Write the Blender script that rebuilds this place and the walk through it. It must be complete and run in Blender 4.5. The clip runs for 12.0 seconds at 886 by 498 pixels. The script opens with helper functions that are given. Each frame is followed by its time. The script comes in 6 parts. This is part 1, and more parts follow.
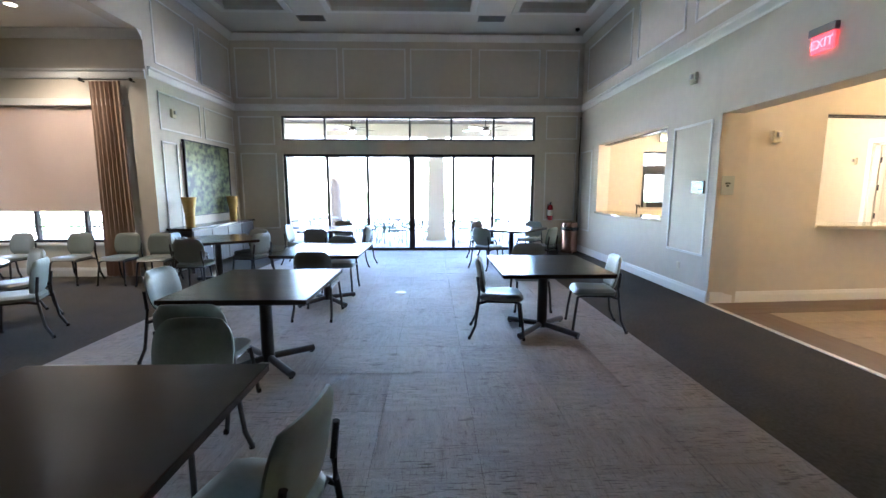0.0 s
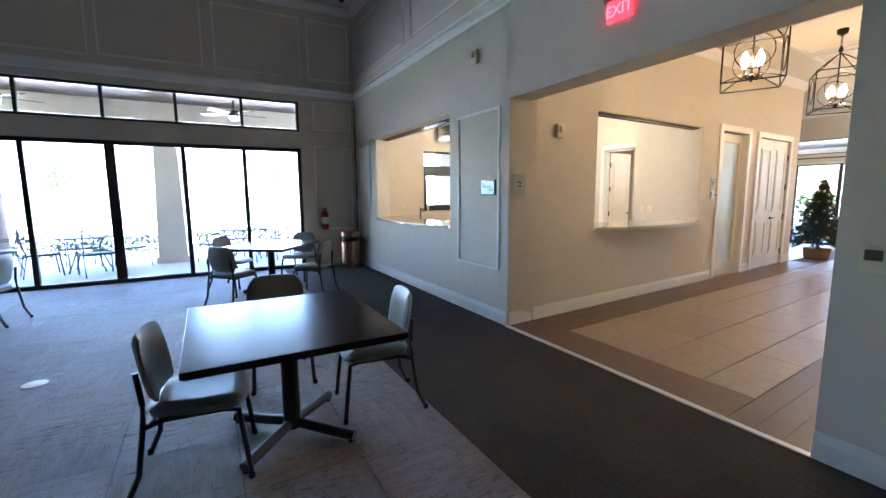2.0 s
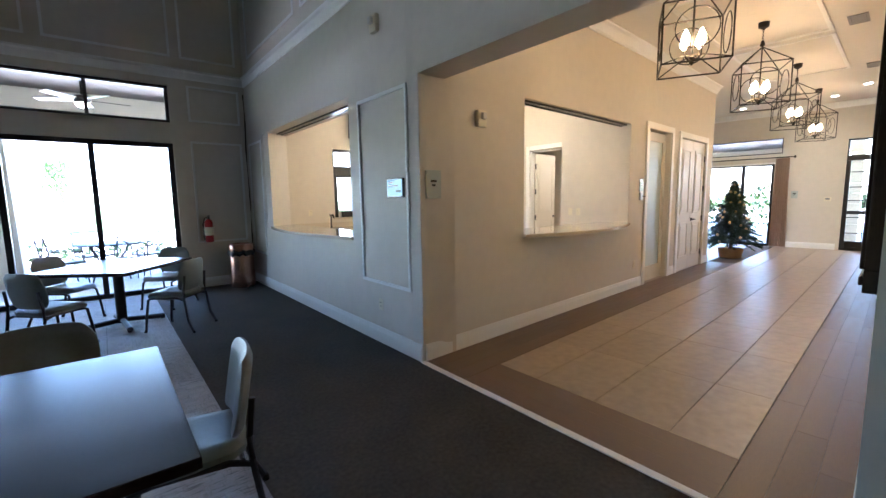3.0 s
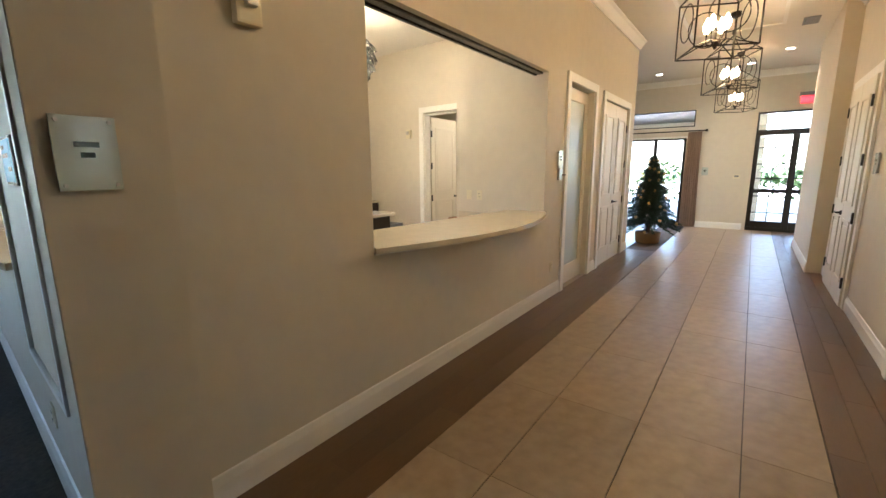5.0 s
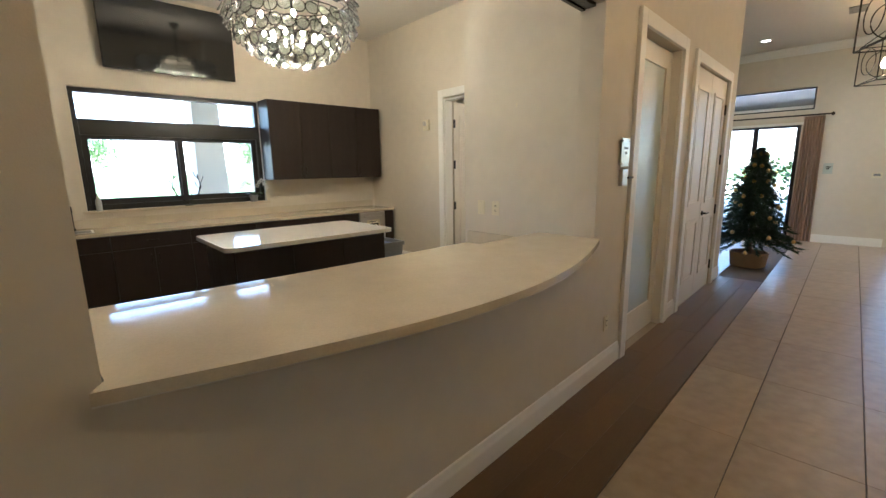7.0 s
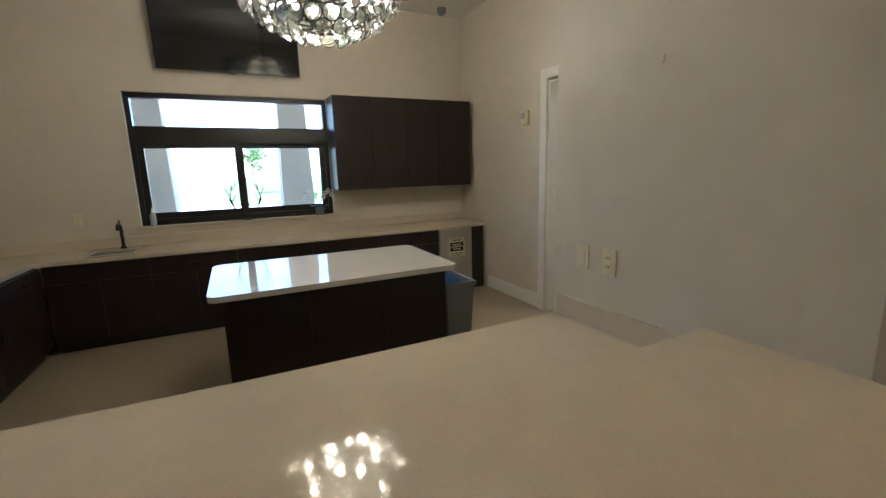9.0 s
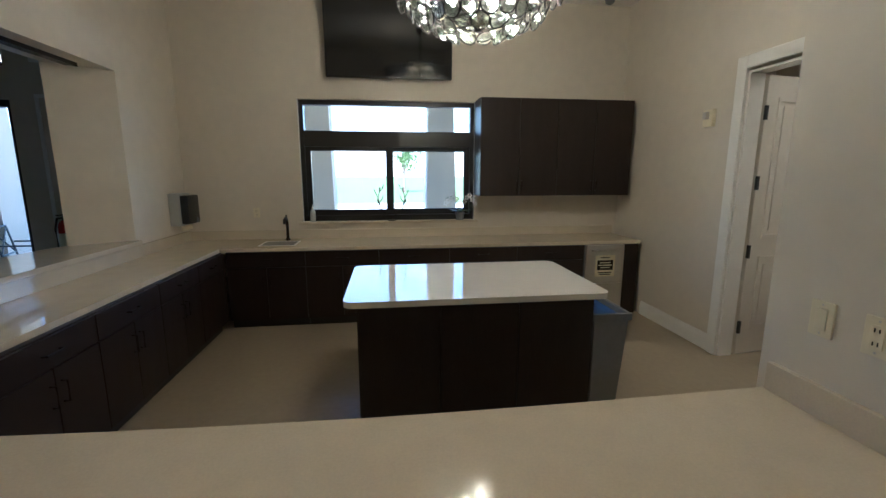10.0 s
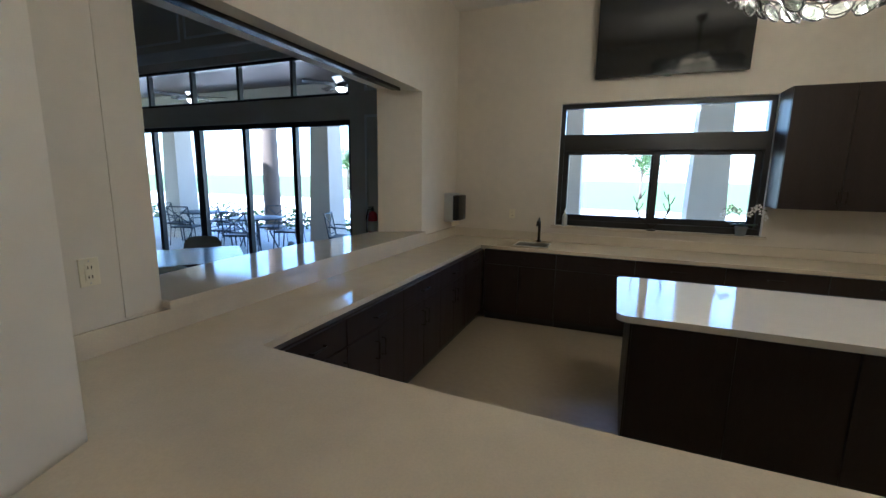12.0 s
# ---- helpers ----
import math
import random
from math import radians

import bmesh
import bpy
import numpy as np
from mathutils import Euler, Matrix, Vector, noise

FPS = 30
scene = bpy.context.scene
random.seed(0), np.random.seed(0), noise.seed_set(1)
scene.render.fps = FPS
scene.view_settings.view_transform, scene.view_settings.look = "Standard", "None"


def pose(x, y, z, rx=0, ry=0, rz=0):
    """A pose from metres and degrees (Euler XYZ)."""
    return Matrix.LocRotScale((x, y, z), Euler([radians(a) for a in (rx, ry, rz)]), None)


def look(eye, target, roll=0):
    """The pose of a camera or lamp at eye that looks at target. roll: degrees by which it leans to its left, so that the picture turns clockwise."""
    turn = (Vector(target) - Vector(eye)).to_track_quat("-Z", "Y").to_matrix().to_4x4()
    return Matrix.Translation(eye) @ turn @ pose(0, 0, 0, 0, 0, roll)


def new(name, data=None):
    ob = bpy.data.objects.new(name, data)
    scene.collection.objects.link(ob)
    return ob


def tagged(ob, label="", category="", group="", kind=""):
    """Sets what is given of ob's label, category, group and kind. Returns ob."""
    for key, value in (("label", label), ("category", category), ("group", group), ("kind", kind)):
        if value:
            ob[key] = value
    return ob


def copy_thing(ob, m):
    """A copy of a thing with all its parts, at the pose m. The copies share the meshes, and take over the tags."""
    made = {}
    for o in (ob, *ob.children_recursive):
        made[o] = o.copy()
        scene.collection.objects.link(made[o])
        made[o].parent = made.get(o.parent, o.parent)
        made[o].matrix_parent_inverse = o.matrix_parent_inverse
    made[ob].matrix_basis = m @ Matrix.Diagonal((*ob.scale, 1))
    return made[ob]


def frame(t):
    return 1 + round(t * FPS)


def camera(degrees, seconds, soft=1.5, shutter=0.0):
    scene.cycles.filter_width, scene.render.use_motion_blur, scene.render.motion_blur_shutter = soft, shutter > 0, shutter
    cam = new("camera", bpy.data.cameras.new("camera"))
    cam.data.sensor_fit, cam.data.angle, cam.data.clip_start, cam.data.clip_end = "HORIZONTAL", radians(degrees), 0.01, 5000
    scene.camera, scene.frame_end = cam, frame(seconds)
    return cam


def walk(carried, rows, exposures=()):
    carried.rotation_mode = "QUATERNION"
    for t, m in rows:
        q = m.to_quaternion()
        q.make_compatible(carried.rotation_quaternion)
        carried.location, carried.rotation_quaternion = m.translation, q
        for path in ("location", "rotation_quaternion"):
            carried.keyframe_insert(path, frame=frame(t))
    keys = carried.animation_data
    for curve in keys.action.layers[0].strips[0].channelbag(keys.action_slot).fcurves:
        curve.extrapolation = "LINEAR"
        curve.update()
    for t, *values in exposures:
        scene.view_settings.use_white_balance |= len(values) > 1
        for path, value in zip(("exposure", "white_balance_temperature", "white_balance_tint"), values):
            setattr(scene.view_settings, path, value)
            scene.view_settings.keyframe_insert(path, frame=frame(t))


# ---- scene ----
cam = camera(92.9, 12.0)
# exposure
SKY, LANTERN, CHANDELIER = 0.15, 1.1, 1.3
EXPOSURES = [(0.0, 5.38, 5480, 17), (1.5, 4.87, 5250, 18), (2.5, 4.52, 5200, 18), (3.5, 4.35, 5300, 16), (5.5, 4.1, 5650, 12), (7.0, 3.68, 5150, 11), (9.0, 2.93, 4900, 11), (10.0, 2.78, 4750, 10), (12.0, 2.72, 4700, 11)]
# end
PATH = [
    (0, (2.100, 2.737, 1.545), (2.146, 4.718, 1.273), -0.0),
    (0.5, (2.274, 3.216, 1.518), (2.687, 5.157, 1.270), -0.9),
    (1, (2.436, 3.631, 1.525), (3.111, 5.497, 1.278), -1.4),
    (1.5, (2.613, 4.130, 1.525), (3.504, 5.902, 1.264), -0.4),
    (2, (2.912, 4.557, 1.526), (3.883, 6.286, 1.268), -0.4),
    (2.5, (3.220, 4.989, 1.515), (4.300, 6.655, 1.277), -0.4),
    (3, (3.694, 5.310, 1.494), (4.940, 6.857, 1.256), -0.9),
    (3.5, (4.168, 5.618, 1.462), (5.532, 7.058, 1.202), -1.2),
    (5.5, (6.114, 6.654, 1.582), (7.631, 7.898, 1.196), -0.3),
    (6, (6.529, 6.856, 1.585), (8.002, 8.150, 1.188), 0.0),
    (6.5, (6.969, 7.074, 1.574), (8.397, 8.418, 1.179), -0.2),
    (7, (7.358, 7.189, 1.567), (8.679, 8.643, 1.191), -0.9),
    (9, (8.590, 8.171, 1.655), (9.448, 9.939, 1.286), -1.6),
    (9.5, (8.658, 8.417, 1.669), (9.327, 10.268, 1.316), -0.7),
    (10, (8.654, 8.508, 1.694), (8.908, 10.461, 1.346), -0.0),
    (10.5, (8.561, 8.439, 1.703), (8.386, 10.400, 1.353), 0.8),
    (11, (8.476, 8.414, 1.733), (8.035, 10.329, 1.362), 1.6),
    (11.5, (8.400, 8.499, 1.701), (7.740, 10.355, 1.355), 0.9),
    (12, (8.307, 8.476, 1.698), (7.563, 10.301, 1.359), 0.9),
]
walk(cam, [(t, look(eye, target, roll)) for t, eye, target, roll in PATH], EXPOSURES)

# ---- world, sun, exposure ----
world = bpy.data.worlds.new("world")
scene.world = world
world.use_nodes = True
wn = world.node_tree.nodes
sky = wn.new("ShaderNodeTexSky")
sky.sky_type = "NISHITA"
sky.sun_disc = False
sky.sun_elevation = radians(48)
sky.sun_rotation = radians(205)
sky.air_density, sky.dust_density = 1.0, 0.8
wn["Background"].inputs["Strength"].default_value = SKY
world.node_tree.links.new(sky.outputs[0], wn["Background"].inputs["Color"])
sun = new("sun", bpy.data.lights.new("sun", "SUN"))
sun.data.energy, sun.data.angle, sun.data.color = 5.0, radians(0.6), (1, 0.95, 0.87)
sun.matrix_world = look((0, 0, 30), (8.0, 17.0, 4.0))


# ---- materials ----
def mat(name, color, rough=0.6, metal=0.0, vary=0.08, scale=6.0, bump=0.0, bscale=60.0, detail=4.0, stretch=None, spec=0.5, second=None, emit=0.0, per_object=0.0, contrast=0.4):
    """A procedural surface: a base colour that varies at two scales, with fine relief."""
    m = bpy.data.materials.new(name)
    m.use_nodes = True
    t = m.node_tree
    n, l = t.nodes, t.links
    b = n["Principled BSDF"]
    b.inputs["Roughness"].default_value = rough
    b.inputs["Metallic"].default_value = metal
    b.inputs["Specular IOR Level"].default_value = spec
    tc = n.new("ShaderNodeTexCoord")
    src = tc.outputs["Object"]
    if stretch:
        mp = n.new("ShaderNodeMapping")
        mp.inputs["Scale"].default_value = stretch
        l.new(src, mp.inputs[0])
        src = mp.outputs[0]
    big, fine = n.new("ShaderNodeTexNoise"), n.new("ShaderNodeTexNoise")
    big.inputs["Scale"].default_value, fine.inputs["Scale"].default_value = scale * 0.25, scale * 4
    big.inputs["Detail"].default_value = fine.inputs["Detail"].default_value = detail
    for x in (big, fine):
        l.new(src, x.inputs["Vector"])
    mix = n.new("ShaderNodeMath")
    mix.operation = "ADD"
    l.new(big.outputs[0], mix.inputs[0])
    l.new(fine.outputs[0], mix.inputs[1])
    val = mix.outputs[0]
    if per_object:
        info = n.new("ShaderNodeObjectInfo")
        ma = n.new("ShaderNodeMath")
        ma.operation = "MULTIPLY_ADD"
        ma.inputs[1].default_value = per_object
        l.new(info.outputs["Random"], ma.inputs[0])
        l.new(val, ma.inputs[2])
        val = ma.outputs[0]
    ramp = n.new("ShaderNodeMapRange")
    ramp.inputs[1].default_value, ramp.inputs[2].default_value = 1 - contrast, 1 + contrast + per_object
    l.new(val, ramp.inputs[0])
    cm = n.new("ShaderNodeMix")
    cm.data_type = "RGBA"
    lo = second or tuple(c * (1 - vary) for c in color)
    hi = color if second else tuple(min(1, c * (1 + vary)) for c in color)
    cm.inputs[6].default_value, cm.inputs[7].default_value = (*lo, 1), (*hi, 1)
    l.new(ramp.outputs[0], cm.inputs[0])
    l.new(cm.outputs[2], b.inputs["Base Color"])
    rr = n.new("ShaderNodeMapRange")
    rr.inputs[1].default_value, rr.inputs[2].default_value = 0.3, 0.7
    rr.inputs[3].default_value, rr.inputs[4].default_value = max(0, rough * 0.88), min(1, rough * 1.12)
    l.new(big.outputs[0], rr.inputs[0])
    l.new(rr.outputs[0], b.inputs["Roughness"])
    if bump:
        bn, bp = n.new("ShaderNodeTexNoise"), n.new("ShaderNodeBump")
        bn.inputs["Scale"].default_value, bn.inputs["Detail"].default_value = bscale, 3
        l.new(src, bn.inputs["Vector"])
        bp.inputs["Strength"].default_value, bp.inputs["Distance"].default_value = bump, 0.004
        l.new(bn.outputs[0], bp.inputs["Height"])
        l.new(bp.outputs[0], b.inputs["Normal"])
    if emit:
        b.inputs["Emission Color"].default_value, b.inputs["Emission Strength"].default_value = (*color, 1), emit
    return m


def glass(name, tint=(1, 1, 1), rough=0.0, clear=0.97, gloss=0.025):
    """Thin pane: mostly see-through, with a Fresnel gloss."""
    m = bpy.data.materials.new(name)
    m.use_nodes = True
    n, l = m.node_tree.nodes, m.node_tree.links
    n.remove(n["Principled BSDF"])
    tr, gl, mx, lw = n.new("ShaderNodeBsdfTransparent"), n.new("ShaderNodeBsdfGlossy"), n.new("ShaderNodeMixShader"), n.new("ShaderNodeLayerWeight")
    tr.inputs[0].default_value = (*(c * clear for c in tint), 1)
    gl.inputs["Roughness"].default_value = rough
    pw, ad = n.new("ShaderNodeMath"), n.new("ShaderNodeMath")
    pw.operation, ad.operation = "POWER", "MULTIPLY_ADD"
    pw.inputs[1].default_value, ad.inputs[1].default_value, ad.inputs[2].default_value = 5.0, 0.75, gloss
    lw.inputs[0].default_value = 0.5
    l.new(lw.outputs["Facing"], pw.inputs[0])
    l.new(pw.outputs[0], ad.inputs[0])
    l.new(ad.outputs[0], mx.inputs[0])
    l.new(tr.outputs[0], mx.inputs[1])
    l.new(gl.outputs[0], mx.inputs[2])
    l.new(mx.outputs[0], n["Material Output"].inputs[0])
    return m


WALL = mat("greige wall paint", (0.63, 0.575, 0.47), 0.62, vary=0.05, scale=2, bump=0.12, bscale=220)
TRIM = mat("white trim paint", (0.80, 0.79, 0.74), 0.38, vary=0.03, scale=4)
CEIL = mat("ceiling paint", (0.74, 0.71, 0.64), 0.8, vary=0.03, scale=3, bump=0.1, bscale=160)
BLACK_FRAME = mat("black bronze aluminium", (0.012, 0.011, 0.010), 0.35, vary=0.15, spec=0.5)
GLASS = glass("window glass")
FROST = mat("frosted glass", (0.50, 0.58, 0.58), 0.35, vary=0.05, spec=0.5)
TABLE_WOOD = mat("dark espresso table laminate", (0.030, 0.020, 0.016), 0.24, vary=0.3, scale=8, stretch=(1, 9, 1), spec=0.4)
BLACK_METAL = mat("black powder-coated steel", (0.015, 0.015, 0.016), 0.38, vary=0.2)
UPHOLSTERY = mat("grey-green vinyl upholstery", (0.19, 0.215, 0.19), 0.45, vary=0.1, scale=12, bump=0.2, bscale=300)
QUARTZ = mat("cream quartz", (0.60, 0.53, 0.40), 0.07, vary=0.07, scale=30, detail=8, spec=0.5)
CABINET = mat("espresso stained cabinet wood", (0.020, 0.0125, 0.0098), 0.42, vary=0.35, scale=9, stretch=(6, 6, 0.6), spec=0.4)
STEEL = mat("brushed stainless steel", (0.55, 0.53, 0.50), 0.30, 1.0, vary=0.04, scale=10)
BRONZE = mat("copper bronze steel", (0.42, 0.24, 0.17), 0.25, 1.0, vary=0.1, scale=10)
IRON = mat("dark iron", (0.02, 0.016, 0.012), 0.45, 0.6, vary=0.2)
DARK_CARPET = mat("dark charcoal carpet", (0.064, 0.056, 0.042), 0.85, vary=0.5, scale=9, bump=0.8, bscale=350, spec=0.18)
KITCHEN_FLOOR = mat("cream vinyl floor", (0.33, 0.272, 0.182), 0.35, vary=0.1, scale=5)
PLASTIC_W = mat("ivory plastic", (0.70, 0.64, 0.46), 0.35, vary=0.03)
PLASTIC_B = mat("black plastic", (0.012, 0.012, 0.013), 0.25, vary=0.2)
GREY_PLASTIC = mat("grey plastic", (0.20, 0.21, 0.22), 0.45, vary=0.08)
CURTAIN = mat("taupe linen curtain", (0.36, 0.25, 0.18), 0.85, vary=0.12, scale=14, stretch=(4, 4, 0.4), bump=0.3, bscale=250)
BULB_CLEAR = mat("small lit halogen bulb", (1.0, 0.78, 0.48), 0.5, vary=0.0, emit=45.0)
BULB = mat("lit bulb", (1.0, 0.70, 0.36), 0.5, vary=0.0, emit=4.0)
MIRROR = mat("mirror glass", (0.86, 0.88, 0.86), 0.02, 1.0, vary=0.01)
PATIO = mat("pale patio paving, bright to bounce daylight indoors", (0.66, 0.63, 0.57), 0.8, vary=0.1, scale=3, bump=0.2)
STUCCO = mat("cream stucco", (0.66, 0.60, 0.50), 0.85, vary=0.05, scale=5, bump=0.3, bscale=120)
GRASS = mat("grass", (0.09, 0.14, 0.04), 0.9, vary=0.35, scale=3, bump=0.6, bscale=80)
LEAF = mat("green leaves", (0.07, 0.13, 0.03), 0.55, vary=0.4, scale=5)
NEEDLE = mat("dark green needles", (0.018, 0.045, 0.018), 0.6, vary=0.4, scale=30)
BARK = mat("grey brown bark", (0.16, 0.12, 0.09), 0.9, vary=0.3, scale=14, bump=0.8, bscale=40)
WOOD_SOFFIT = mat("dark stained soffit boards", (0.10, 0.065, 0.04), 0.5, vary=0.2, scale=6, stretch=(1, 12, 1))

SHADE_FABRIC = mat("pink-beige shade cloth", (0.62, 0.50, 0.42), 0.9, vary=0.04, scale=20, bump=0.2, bscale=400)
def let_light_through(m, share):
    """Thin cloth: part of the light passes through it, scattered."""
    n, l = m.node_tree.nodes, m.node_tree.links
    tr, mx = n.new("ShaderNodeBsdfTranslucent"), n.new("ShaderNodeMixShader")
    tr.inputs[0].default_value = (0.75, 0.60, 0.50, 1)
    mx.inputs[0].default_value = share
    l.new(n["Principled BSDF"].outputs[0], mx.inputs[1])
    l.new(tr.outputs[0], mx.inputs[2])
    l.new(mx.outputs[0], n["Material Output"].inputs[0])


let_light_through(SHADE_FABRIC, 0.22)
RED_PAINT = mat("red gloss paint", (0.28, 0.015, 0.015), 0.25, vary=0.1)
EXIT_RED = mat("red letters", (1.0, 0.02, 0.02), 0.5, vary=0.0, emit=0.8)
# only the letters are lit; their red glow is put into the face behind
EXIT_GLOW_FACE = mat("sign face tinted with the red glow of the letters", (0.9, 0.05, 0.06), 0.5, vary=0.05, emit=0.10)
SCREEN = mat("lit screen", (0.22, 0.42, 0.55), 0.2, vary=0.2, scale=20, emit=0.03)
SIGN_PLATE = mat("acrylic plate", (0.48, 0.53, 0.48), 0.15, vary=0.04)
GOLD = mat("antique gold metal", (0.55, 0.36, 0.12), 0.35, 0.9, vary=0.2)
VENT = mat("grey vent metal", (0.22, 0.22, 0.21), 0.5, vary=0.1)
LENS = mat("lit lamp lens", (1.0, 0.88, 0.68), 0.5, vary=0.0, emit=2.0)
PAINTING = mat("painted landscape", (0.20, 0.24, 0.10), 0.5, scale=1.7, detail=6, second=(0.005, 0.016, 0.008), stretch=(1, 1, 1.3), contrast=0.14)
CARPET = mat("taupe patterned carpet tile", (0.41, 0.365, 0.325), 0.62, scale=14, detail=8, stretch=(6, 1, 1), second=(0.20, 0.174, 0.155), bump=0.9, bscale=160, spec=0.4, per_object=0.14, contrast=0.30)


def weave_carpet(m, dash=0.40, stain=0.45):
    """Short woven dashes in two directions and a scatter of dark trodden stains."""
    n, l = m.node_tree.nodes, m.node_tree.links
    b = n["Principled BSDF"]
    base = b.inputs["Base Color"].links[0].from_socket
    pos = n.new("ShaderNodeNewGeometry").outputs["Position"]

    def noise(stretch, scale, lo, hi, detail=3.0):
        mp, tx, rg = n.new("ShaderNodeMapping"), n.new("ShaderNodeTexNoise"), n.new("ShaderNodeMapRange")
        mp.inputs["Scale"].default_value = stretch
        tx.inputs["Scale"].default_value, tx.inputs["Detail"].default_value = scale, detail
        rg.inputs[1].default_value, rg.inputs[2].default_value = lo, hi
        l.new(pos, mp.inputs[0])
        l.new(mp.outputs[0], tx.inputs["Vector"])
        l.new(tx.outputs[0], rg.inputs[0])
        return rg.outputs[0]

    def darken(color, amount, factor):
        mx = n.new("ShaderNodeMix")
        mx.data_type, mx.blend_type = "RGBA", "MULTIPLY"
        mx.inputs[7].default_value = (factor, factor * 0.97, factor * 0.93, 1)
        l.new(color, mx.inputs[6])
        l.new(amount, mx.inputs[0])
        return mx.outputs[2]

    def times(a, c):
        mt = n.new("ShaderNodeMath")
        mt.operation = "MULTIPLY"
        l.new(a, mt.inputs[0])
        l.new(c, mt.inputs[1])
        return mt.outputs[0]

    patch = noise((1, 1, 1), 1.6, 0.42, 0.60, 2.0)
    col = darken(base, times(noise((1, 9, 1), 9.0, 0.56, 0.64), patch), dash)
    col = darken(col, noise((11, 1, 1), 10.0, 0.58, 0.70), dash + 0.2)
    col = darken(col, noise((1, 2.6, 1), 5.0, 0.64, 0.74, 6.0), stain)
    col = darken(col, noise((1, 1, 1), 0.9, 0.50, 0.75, 4.0), 0.66)
    l.new(col, b.inputs["Base Color"])


weave_carpet(CARPET)
TILE = mat("beige porcelain floor tile", (0.36, 0.28, 0.19), 0.38, vary=0.30, scale=3, detail=7, per_object=0.3)
PLANK = mat("brown wood-look plank", (0.165, 0.097, 0.046), 0.40, scale=5, detail=6, stretch=(1, 9, 1), second=(0.085, 0.050, 0.024), per_object=0.6)
GROUT = mat("dark grout", (0.12, 0.10, 0.085), 0.9, vary=0.1)
DOOR_PAINT = mat("cream door paint", (0.74, 0.70, 0.60), 0.4, vary=0.03)
CRYSTAL = glass("clear glass disc", (0.92, 0.98, 0.95), 0.12, 0.85, 0.22)

QUARTZ_WHITE = mat("white quartz", (0.72, 0.69, 0.62), 0.07, vary=0.03, scale=30, detail=8)
GREY_LIGHT = mat("light grey plastic", (0.42, 0.43, 0.42), 0.3, vary=0.05)
BLUE_PLASTIC = mat("blue plastic film", (0.03, 0.10, 0.35), 0.3, vary=0.2)
TV_SCREEN = mat("dark glossy screen", (0.006, 0.007, 0.008), 0.07, vary=0.1, spec=0.6)
BURLAP = mat("burlap", (0.30, 0.20, 0.11), 0.95, vary=0.2, scale=30, bump=0.5, bscale=200)
PETAL = mat("white petals", (0.80, 0.78, 0.74), 0.6, vary=0.04)
PATIO_METAL = mat("dark blue-grey patio metal", (0.035, 0.045, 0.055), 0.45, vary=0.15)
PLANK_CROSS = mat("brown wood-look plank across", (0.165, 0.097, 0.046), 0.40, scale=5, detail=6, stretch=(9, 1, 1), second=(0.12, 0.068, 0.044))


# ---- mesh helpers ----
def box(bm, x0, x1, y0, y1, z0, z1, bevel=0.0):
    """Adds a box to bm; bevelled where asked."""
    vs = [bm.verts.new(p) for p in ((x0, y0, z0), (x1, y0, z0), (x1, y1, z0), (x0, y1, z0), (x0, y0, z1), (x1, y0, z1), (x1, y1, z1), (x0, y1, z1))]
    fs = [bm.faces.new([vs[i] for i in q]) for q in ((3, 2, 1, 0), (4, 5, 6, 7), (0, 1, 5, 4), (1, 2, 6, 5), (2, 3, 7, 6), (3, 0, 4, 7))]
    if bevel:
        es = list({e for f in fs for e in f.edges})
        bmesh.ops.bevel(bm, geom=es, offset=bevel, segments=2, affect="EDGES", profile=0.7)
    return bm


def boxes(*rows, bevel=0.0):
    bm = bmesh.new()
    for r in rows:
        box(bm, *r, bevel=bevel)
    return bm


def tube(bm, pts, r, sides=8, closed=False):
    """Adds a round bar along the points."""
    pts = [Vector(p) for p in pts]
    rings = []
    up = Vector((0, 0, 1))
    n = len(pts)
    for i, p in enumerate(pts):
        a = pts[(i - 1) % n] if (i or closed) else p
        b = pts[(i + 1) % n] if (i < n - 1 or closed) else p
        d = (b - a).normalized()
        s = d.cross(up)
        if s.length < 1e-3:
            s = d.cross(Vector((0, 1, 0)))
        s.normalize()
        t = s.cross(d).normalized()
        rings.append([bm.verts.new(p + r * (math.cos(k) * s + math.sin(k) * t)) for k in (2 * math.pi * j / sides for j in range(sides))])
    m = n if closed else n - 1
    for i in range(m):
        q, w = rings[i], rings[(i + 1) % n]
        for j in range(sides):
            bm.faces.new((q[j], q[(j + 1) % sides], w[(j + 1) % sides], w[j]))
    if not closed:
        bm.faces.new(rings[0][::-1])
        bm.faces.new(rings[-1])
    return bm


def turned(bm, profile, sides=24, x=0, y=0, z=0):
    """Adds a turned solid from (radius, height) pairs."""
    rings = []
    for r, h in profile:
        rings.append([bm.verts.new((x + max(r, 1e-4) * math.cos(2 * math.pi * j / sides), y + max(r, 1e-4) * math.sin(2 * math.pi * j / sides), z + h)) for j in range(sides)])
    for q, w in zip(rings, rings[1:]):
        for j in range(sides):
            bm.faces.new((q[j], q[(j + 1) % sides], w[(j + 1) % sides], w[j]))
    bm.faces.new(rings[0][::-1])
    bm.faces.new(rings[-1])
    return bm


def prism(bm, outline, z0, z1):
    """Adds a solid over a plan outline (counter-clockwise)."""
    lo = [bm.verts.new((x, y, z0)) for x, y in outline]
    hi = [bm.verts.new((x, y, z1)) for x, y in outline]
    bm.faces.new(lo[::-1])
    bm.faces.new(hi)
    for i in range(len(lo)):
        j = (i + 1) % len(lo)
        bm.faces.new((lo[i], lo[j], hi[j], hi[i]))
    return bm


